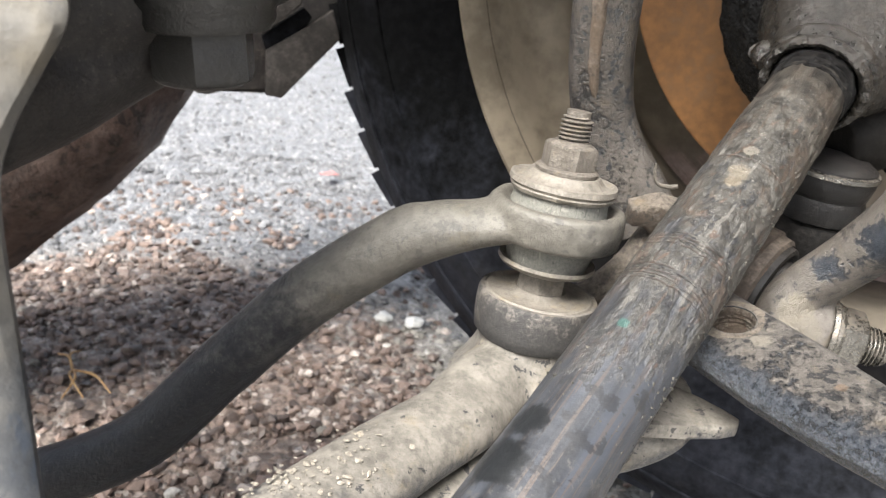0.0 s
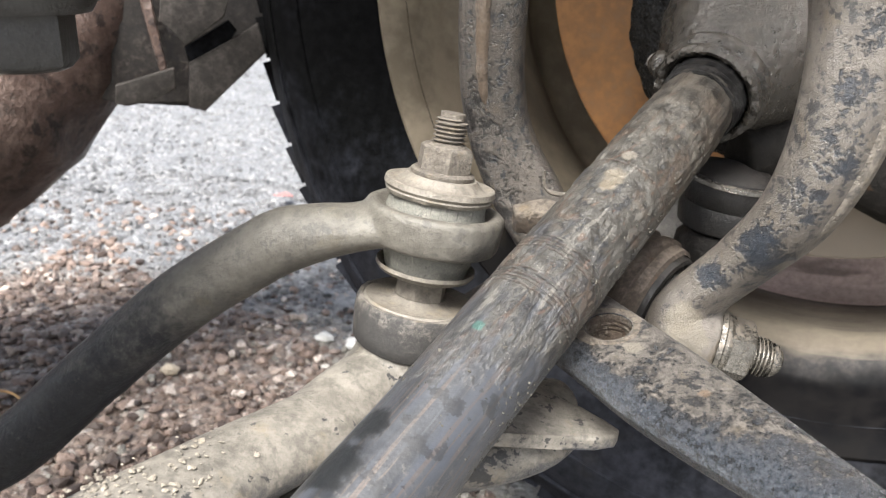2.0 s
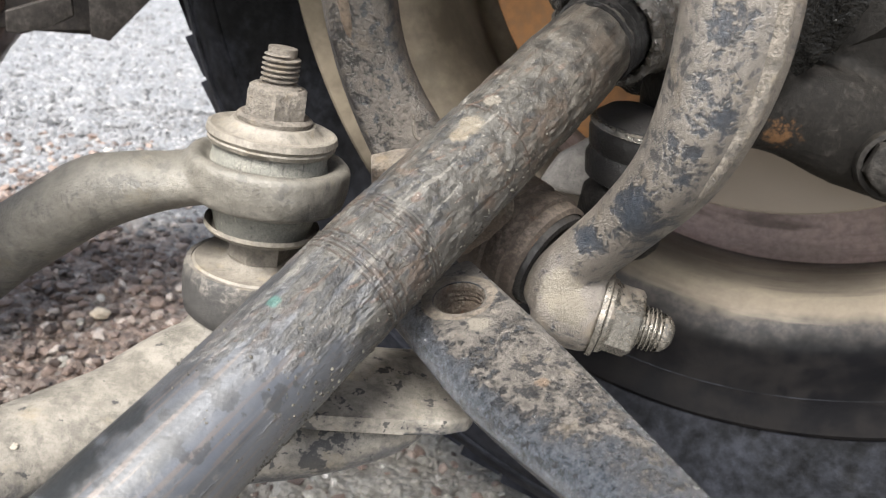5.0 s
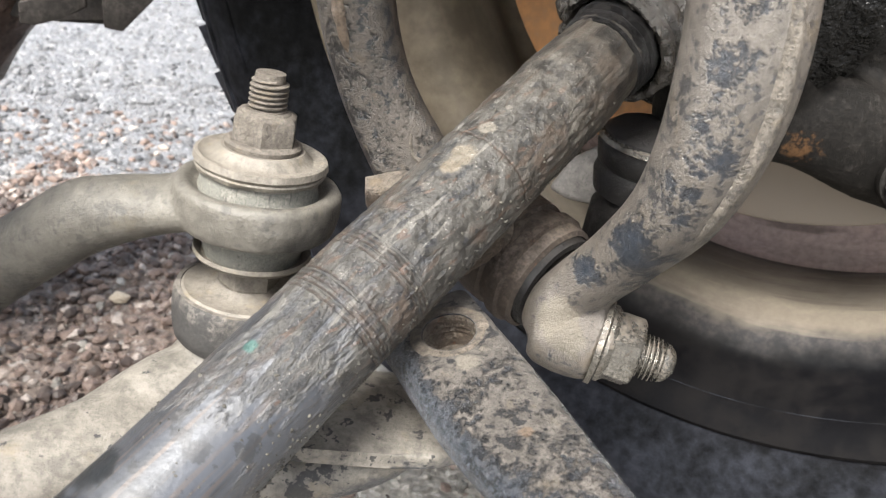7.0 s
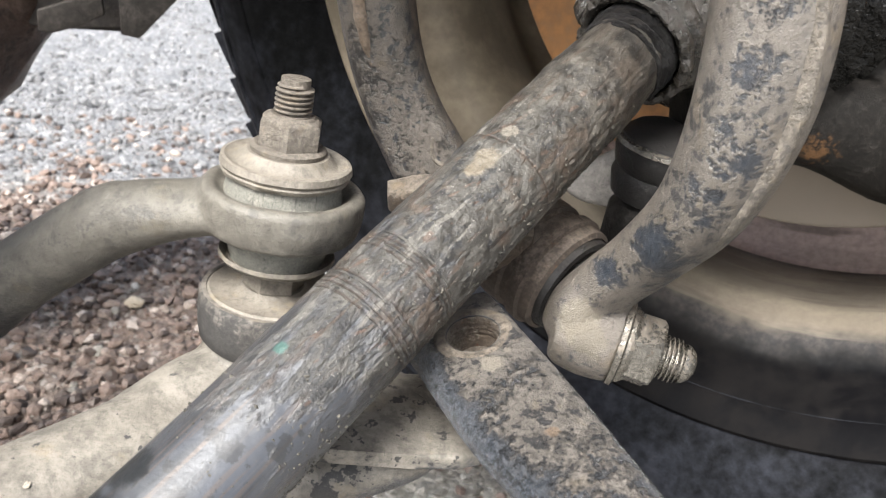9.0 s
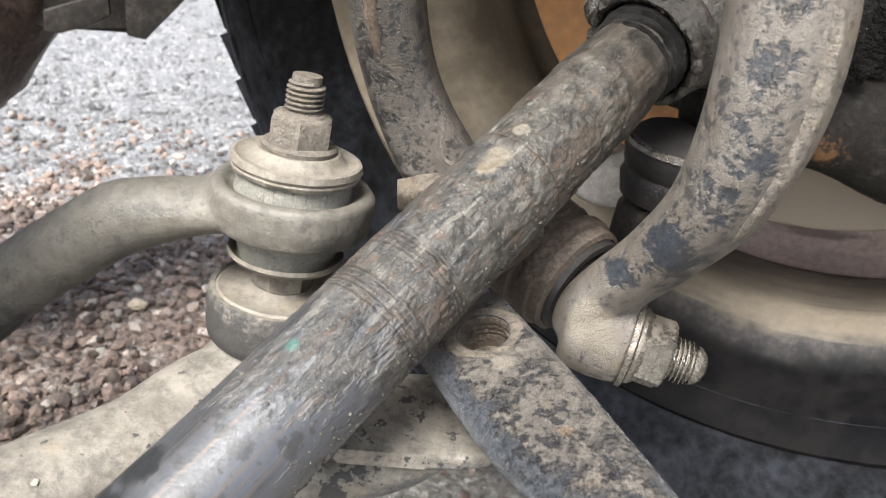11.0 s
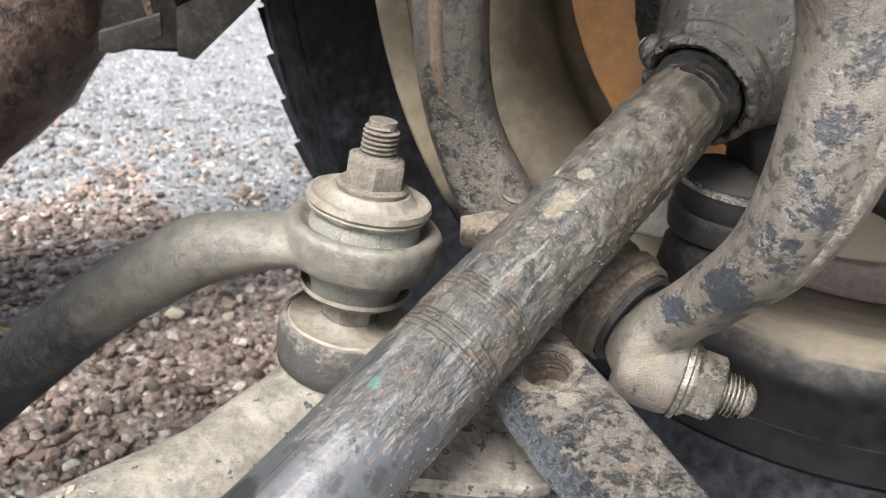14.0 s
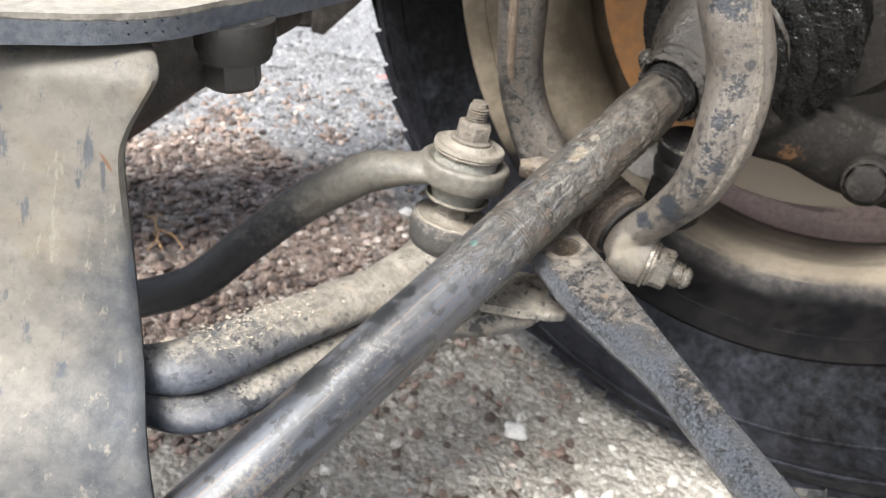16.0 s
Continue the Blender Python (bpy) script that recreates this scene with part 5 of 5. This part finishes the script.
lathe(bm, at_z(0.2148), LD, [(0.0042, 0.0), (0.0048, 0.0085), (0.0036, 0.0100), (0.0030, 0.0140), (0.0034, 0.0172), (0.0024, 0.0182), (0.0, 0.0176), (0.0, 0)], 56, 0.00030)
part("cup_washer", bm, mat_link, link, "pale dust-filled cup washer")
bm = bmesh.new()
lathe(bm, at_z(0.2028), LD, [(0, 0.0), (0.0, 0.0180), (0.0012, 0.0192), (0.0050, 0.0198), (0.0100, 0.0200), (0.0135, 0.0198), (0.0150, 0.0192), (0.0150, 0.0180), (0.0138, 0.0174), (0.011, 0.0168), (0.011, 0)], 56, 0.0002)
part("rubber_seat", bm, mat_seat_rubber, link, "thick black rubber ring on the arm")

# rusty lug behind the eye
lug = thing("bracket_lug", (0.078, 0.252, 0.225), "rusty bracket lug beside the stabiliser eye", "bracket")
bm = bmesh.new()
tube(bm, [(0.0690, 0.2480, 0.2420, 0.0042), (0.078, 0.2495, 0.2425, 0.0062), (0.090, 0.256, 0.236, 0.009), (0.104, 0.264, 0.226, 0.0125)], 24, 8, 0.8, side=(0, -0.4, 1), rough=0.0012, power=5.0)
tube(bm, [(0.062, 0.254, 0.203, 0.010), (0.074, 0.256, 0.215, 0.009), (0.082, 0.256, 0.232, 0.008)], 14, 5, 0.9, rough=0.0005)
cast(part("casting", bm, mat_lug_rust, lug), 0.0009, 2)

PIN = Vector((0.0818, 0.2640, 0.2500))
pin = thing("split_pin", PIN, "thin bent steel split pin beside the rusty lug", "split pin")
bm = bmesh.new()
tube(bm, [(*(PIN + Vector((-0.003, 0.0, 0.006))), 0.0004), (*(PIN + Vector((-0.0027, 0.0, 0.002))), 0.0006), (*(PIN + Vector((-0.001, 0.0, -0.0012))), 0.0007), (*(PIN + Vector((0.003, 0.0, -0.002))), 0.0009), (*(PIN + Vector((0.006, 0.0, -0.0014))), 0.0008)], 8, 5)
part("wire", bm, mat_nut, pin)

# ---- subframe leg ----
sub = thing("subframe", (-0.10, 0.12, 0.12), "cream-dusted steel subframe leg with scraped grey paint", "subframe")
U, V = Vector((0.955, 0.296, 0)), Vector((-0.60, 0.80, 0))
bm = bmesh.new()
LEG = [((-0.005, 0.040, 0.09), 0.15, 0.05), ((-0.027, 0.058, 0.179), 0.14, 0.045), ((-0.042, 0.084, 0.211), 0.13, 0.042), ((-0.051, 0.097, 0.249), 0.125, 0.04), ((-0.0555, 0.103, 0.277), 0.12, 0.04), ((-0.0545, 0.106, 0.288), 0.12, 0.045), ((-0.0505, 0.110, 0.298), 0.125, 0.05), ((-0.0475, 0.1135, 0.3060), 0.12, 0.05), ((-0.0515, 0.1195, 0.3110), 0.115, 0.05), ((-0.0620, 0.1280, 0.3138), 0.10, 0.05)]
rows = spline([(*p, w, t) for p, w, t in LEG], 5)
rings = []
for r in rows:
    e, w, t = Vector(r[:3]), r[3], r[4]
    ring = []
    c = 0.006
    for k, (a0, b0, base) in enumerate(((-c, c, -90), (-c, t - c, 0), (-w + c, t - c, 90), (-w + c, c, 180))):
        for s in (0, 30, 60, 90):
            a = radians(base + s)
            ring.append(bm.verts.new(e + U * (a0 + c * math.cos(a)) + V * (b0 + c * math.sin(a))))
    rings.append(ring)
for a, b in zip(rings[:-1], rings[1:]):
    for i in range(len(a)):
        bm.faces.new((a[i], a[(i + 1) % len(a)], b[(i + 1) % len(b)], b[i]))
bm.faces.new(rings[0][::-1])
bm.faces.new(rings[-1])
part("leg", bm, mat_subframe, sub)
bm = bmesh.new()
edge = [tuple(q) for q in spline([(-0.30, -0.02, 0.325), (-0.16, 0.038, 0.325), (-0.122, 0.068, 0.325), (-0.090, 0.095, 0.325), (-0.067, 0.111, 0.325), (-0.052, 0.129, 0.325), (-0.043, 0.152, 0.325), (-0.0315, 0.179, 0.325), (-0.017, 0.222, 0.325), (-0.010, 0.25, 0.325)], 4)]
prism(bm, edge + [(-0.06, 0.29, 0.325), (-0.30, 0.26, 0.325)], (0, 0, 1), 0.0100, 0.0034)
part("top_flange", bm, mat_flange, sub, "cream top flange with a scraped grey edge")
bm = bmesh.new()
tube(bm, [(-0.095, 0.135, 0.296, 0.022), (-0.070, 0.155, 0.304, 0.015), (-0.050, 0.170, 0.309, 0.013), (-0.036, 0.20, 0.314, 0.010)], 16, 6, 0.8)
tube(bm, [(-0.080, 0.135, 0.285, 0.016), (-0.072, 0.150, 0.286, 0.012), (-0.062, 0.165, 0.293, 0.011), (-0.046, 0.178, 0.303, 0.010)], 16, 6, 0.7)
cast(part("gusset", bm, mat_dark, sub, "dark gusset under the flange"), 0.002, 3)
SB = Vector((-0.0465, 0.165, 0.2885))
sub_bolt = thing("subframe_bolt", SB, "dark hexagon bolt head under the subframe flange", "bolt")
bm = bmesh.new()
hexagon(bm, SB + Vector((0, 0, 0.0120)), (0.06, 0.03, -1), 0.0120, 0.0115, 0.30)
part("head", bm, mat_bolt_dark, sub_bolt)
bm = bmesh.new()
lathe(bm, SB + Vector((0, 0, 0.0270)), (0.06, 0.03, -1), [(0, 0), (0, 0.0165), (0.009, 0.0165), (0.0110, 0.0150), (0.0135, 0.0148), (0.0152, 0.0138), (0.0152, 0)], 36)
part("flange", bm, mat_bolt_dark, sub_bolt)

# ---- body behind ----
rail = thing("front_rail", (-0.26, 0.48, 0.18), "brown mud-coated underbody rail", "body rail")
bm = bmesh.new()
tube(bm, [(-0.405, 0.381, 0.120, 0.090), (-0.295, 0.454, 0.200, 0.101), (-0.231, 0.505, 0.263, 0.085), (-0.181, 0.549, 0.342, 0.070), (-0.136, 0.594, 0.443, 0.070)], 28, 8, 0.8, side=(0.6, -0.6, -0.5), rough=0.006)
part("pressing", bm, mat_rail, rail)
bm = bmesh.new()
tube(bm, [(-0.371, 0.352, 0.090, 0.004), (-0.257, 0.420, 0.157, 0.004), (-0.190, 0.473, 0.218, 0.004), (-0.143, 0.519, 0.301, 0.004)], 12, 6, 0.35, side=(0.6, -0.6, -0.5), rough=0.003)
part("seam_flange", bm, mat_rail, rail, "welded seam along the rail")
bracket = thing("bumper_bracket", (-0.12, 0.49, 0.22), "dark underbody bracket with a hanging rusty tab", "bracket")
bm = bmesh.new()
prism(bm, [(-0.175, 0.460, 0.222), (-0.155, 0.469, 0.2195), (-0.114, 0.484, 0.219), (-0.076, 0.501, 0.255), (-0.070, 0.504, 0.32), (-0.08, 0.50, 0.42), (-0.19, 0.465, 0.42)], (0.35, -0.93, 0.0), 0.05, 0.004)
part("plate", bm, mat_dark, bracket)
for name, outline, material, label in (
        ("ledge", [(-0.1489, 0.4472, 0.2337), (-0.1188, 0.4585, 0.2458), (-0.1180, 0.4588, 0.2333), (-0.1301, 0.4543, 0.2266), (-0.1427, 0.4495, 0.2223), (-0.1493, 0.4471, 0.2232)], mat_bracket, "dark brown ledge"),
        ("upper_block", [(-0.1249, 0.4541, 0.2840), (-0.0899, 0.4673, 0.2881), (-0.0924, 0.4663, 0.2768), (-0.1128, 0.4586, 0.2583), (-0.1178, 0.4568, 0.2667), (-0.1259, 0.4537, 0.2713)], mat_bracket, "dark brown block"),
        # solid black plate stands in for the shade inside an opening
        ("slot_shade", [(-0.1157, 0.4661, 0.2569), (-0.0923, 0.4749, 0.2745), (-0.0879, 0.4766, 0.2693), (-0.0922, 0.4750, 0.2602), (-0.1132, 0.4670, 0.2485)], mat_tyre, "black plate painted as the shade of an opening"),
        ("lower_plate", [(-0.1125, 0.4652, 0.2488), (-0.0872, 0.4747, 0.2656), (-0.0757, 0.4790, 0.2745), (-0.0714, 0.4807, 0.2574), (-0.1038, 0.4685, 0.2204), (-0.1126, 0.4651, 0.2222)], mat_bracket, "dark tilted plate")):
    bm = bmesh.new()
    prism(bm, outline, (0.35, -0.93, 0.0), 0.006, 0.0008)
    part(name, bm, material, bracket, label)
bm = bmesh.new()
prism(bm, [(-0.143, 0.462, 0.292), (-0.136, 0.464, 0.292), (-0.126, 0.467, 0.243), (-0.130, 0.466, 0.241)], (0.35, -0.93, 0), 0.004, 0.0012)
part("tab", bm, mat_rail, bracket, "thin rusty tab")

# ---- unseen shades above the wheel ----
# arch shell out of view, added to darken the tyre top
liner = thing("arch_shade", (0.2, 0.5, 0.55), "unseen dark arch shell added over the wheel for shade", "wheel arch", kind="structure")
bm = bmesh.new()
rows = []
for k in range(25):
    a = math.pi * (0.02 + 0.96 * k / 24)
    rows.append([WC + frame_of(WN)[1] * math.cos(a) * 0.40 + Vector((0, 0, 1)) * math.sin(a) * 0.40 + WN * o for o in (-0.10, 0.24)])
vs = [[bm.verts.new(p) for p in r] for r in rows]
for a, b in zip(vs[:-1], vs[1:]):
    bm.faces.new((a[0], a[1], b[1], b[0]))
shell = part("shell", bm, mat_dark, liner)
sol = shell.modifiers.new("thick", "SOLIDIFY")
sol.thickness = 0.006

# flat lip out of view, added to shade the upper rim and tyre
bm = bmesh.new()
prism(bm, [(-0.12, 0.31, 0.425), (0.17, 0.31, 0.425), (0.30, 0.40, 0.425), (0.30, 0.60, 0.425), (-0.12, 0.60, 0.425)], (0, 0, 1), 0.02, 0.004)
part("inner_shade", bm, mat_dark, liner)

# floating panel out of view, added to keep sun off the tyre
under = thing("underbody", (0.0, 0.15, 0.52), "unseen dark panel added above the suspension to block sun", "car underside", kind="structure")
bm = bmesh.new()
prism(bm, [(-0.16, 0.16, 0.60), (0.05, 0.16, 0.60), (0.05, 0.34, 0.60), (-0.12, 0.42, 0.60)], (0, 0, 1), 0.08, 0.01)
part("panel", bm, mat_dark, under)


# ---- dirt stuck to the metal ----
def crumbs(name, count, where, size, material, parent, label, seed, flat=1.0):
    """Dirt grains stuck on a surface: where(rnd) gives a place."""
    rnd = np.random.RandomState(seed)
    allv, allf = [], []
    for k in range(count):
        s = size[0] + (size[1] - size[0]) * rnd.rand() ** 3
        q = ICO1_V * rnd.uniform(0.5, 1.4, (len(ICO1_V), 1)) * s * rnd.uniform(0.5, 1.3, 3) * (1, 1, flat) + np.array(where(rnd))
        allf += [[i + len(ICO1_V) * k for i in f] for f in ICO1_F]
        allv.append(q)
    me = bpy.data.meshes.new(name)
    me.from_pydata(np.vstack(allv).tolist(), [], allf)
    me.materials.append(material)
    ob = new(name, me)
    ob.parent = parent
    if parent.type == "EMPTY":
        ob.matrix_parent_inverse = Matrix.Translation(-parent.location)
    return tagged(ob, label, kind="stuff")


def on_shaft(rnd):
    k = rnd.uniform(0.0, SL - 0.02)
    a = rnd.normal(0.0, 0.9)
    down = sv * -1 if sv.z > 0 else sv
    side = su if su.x > 0 else su * -1
    w = (side * math.cos(a) * 0.9 + down * 0.55 + (side.cross(SD)) * math.sin(a)).normalized()
    return SH0 + SD * k + w * SR * 1.0


def on_arm(rnd):
    k = 0.378 + 0.303 * rnd.beta(2.0, 2.0)
    rows = spline(EDGE, 6)
    p = Vector(rows[int(k * (len(rows) - 1))])
    t = rnd.uniform(0.002, 0.019)
    return p + HX * t + Vector((0, 0, 0.0006 - max(0, t - 0.012) * 0.35)) + Vector((0.49, 0.87, 0)) * rnd.uniform(-0.004, 0.004)


mat_crumb = plain("dried_mud_crumbs", (0.022, 0.020, 0.018), (0.10, 0.092, 0.076), 500, 0.7, 0.3)
crumbs("dried_mud", 2600, on_shaft, (0.00010, 0.00055), mat_crumb, drive, "crumbs of dried mud along the shaft", 11)
crumbs("scaly_dirt", 330, on_arm, (0.0003, 0.0013), mat_sandy, arm, "scaly flakes of pale dirt", 12, 0.35)
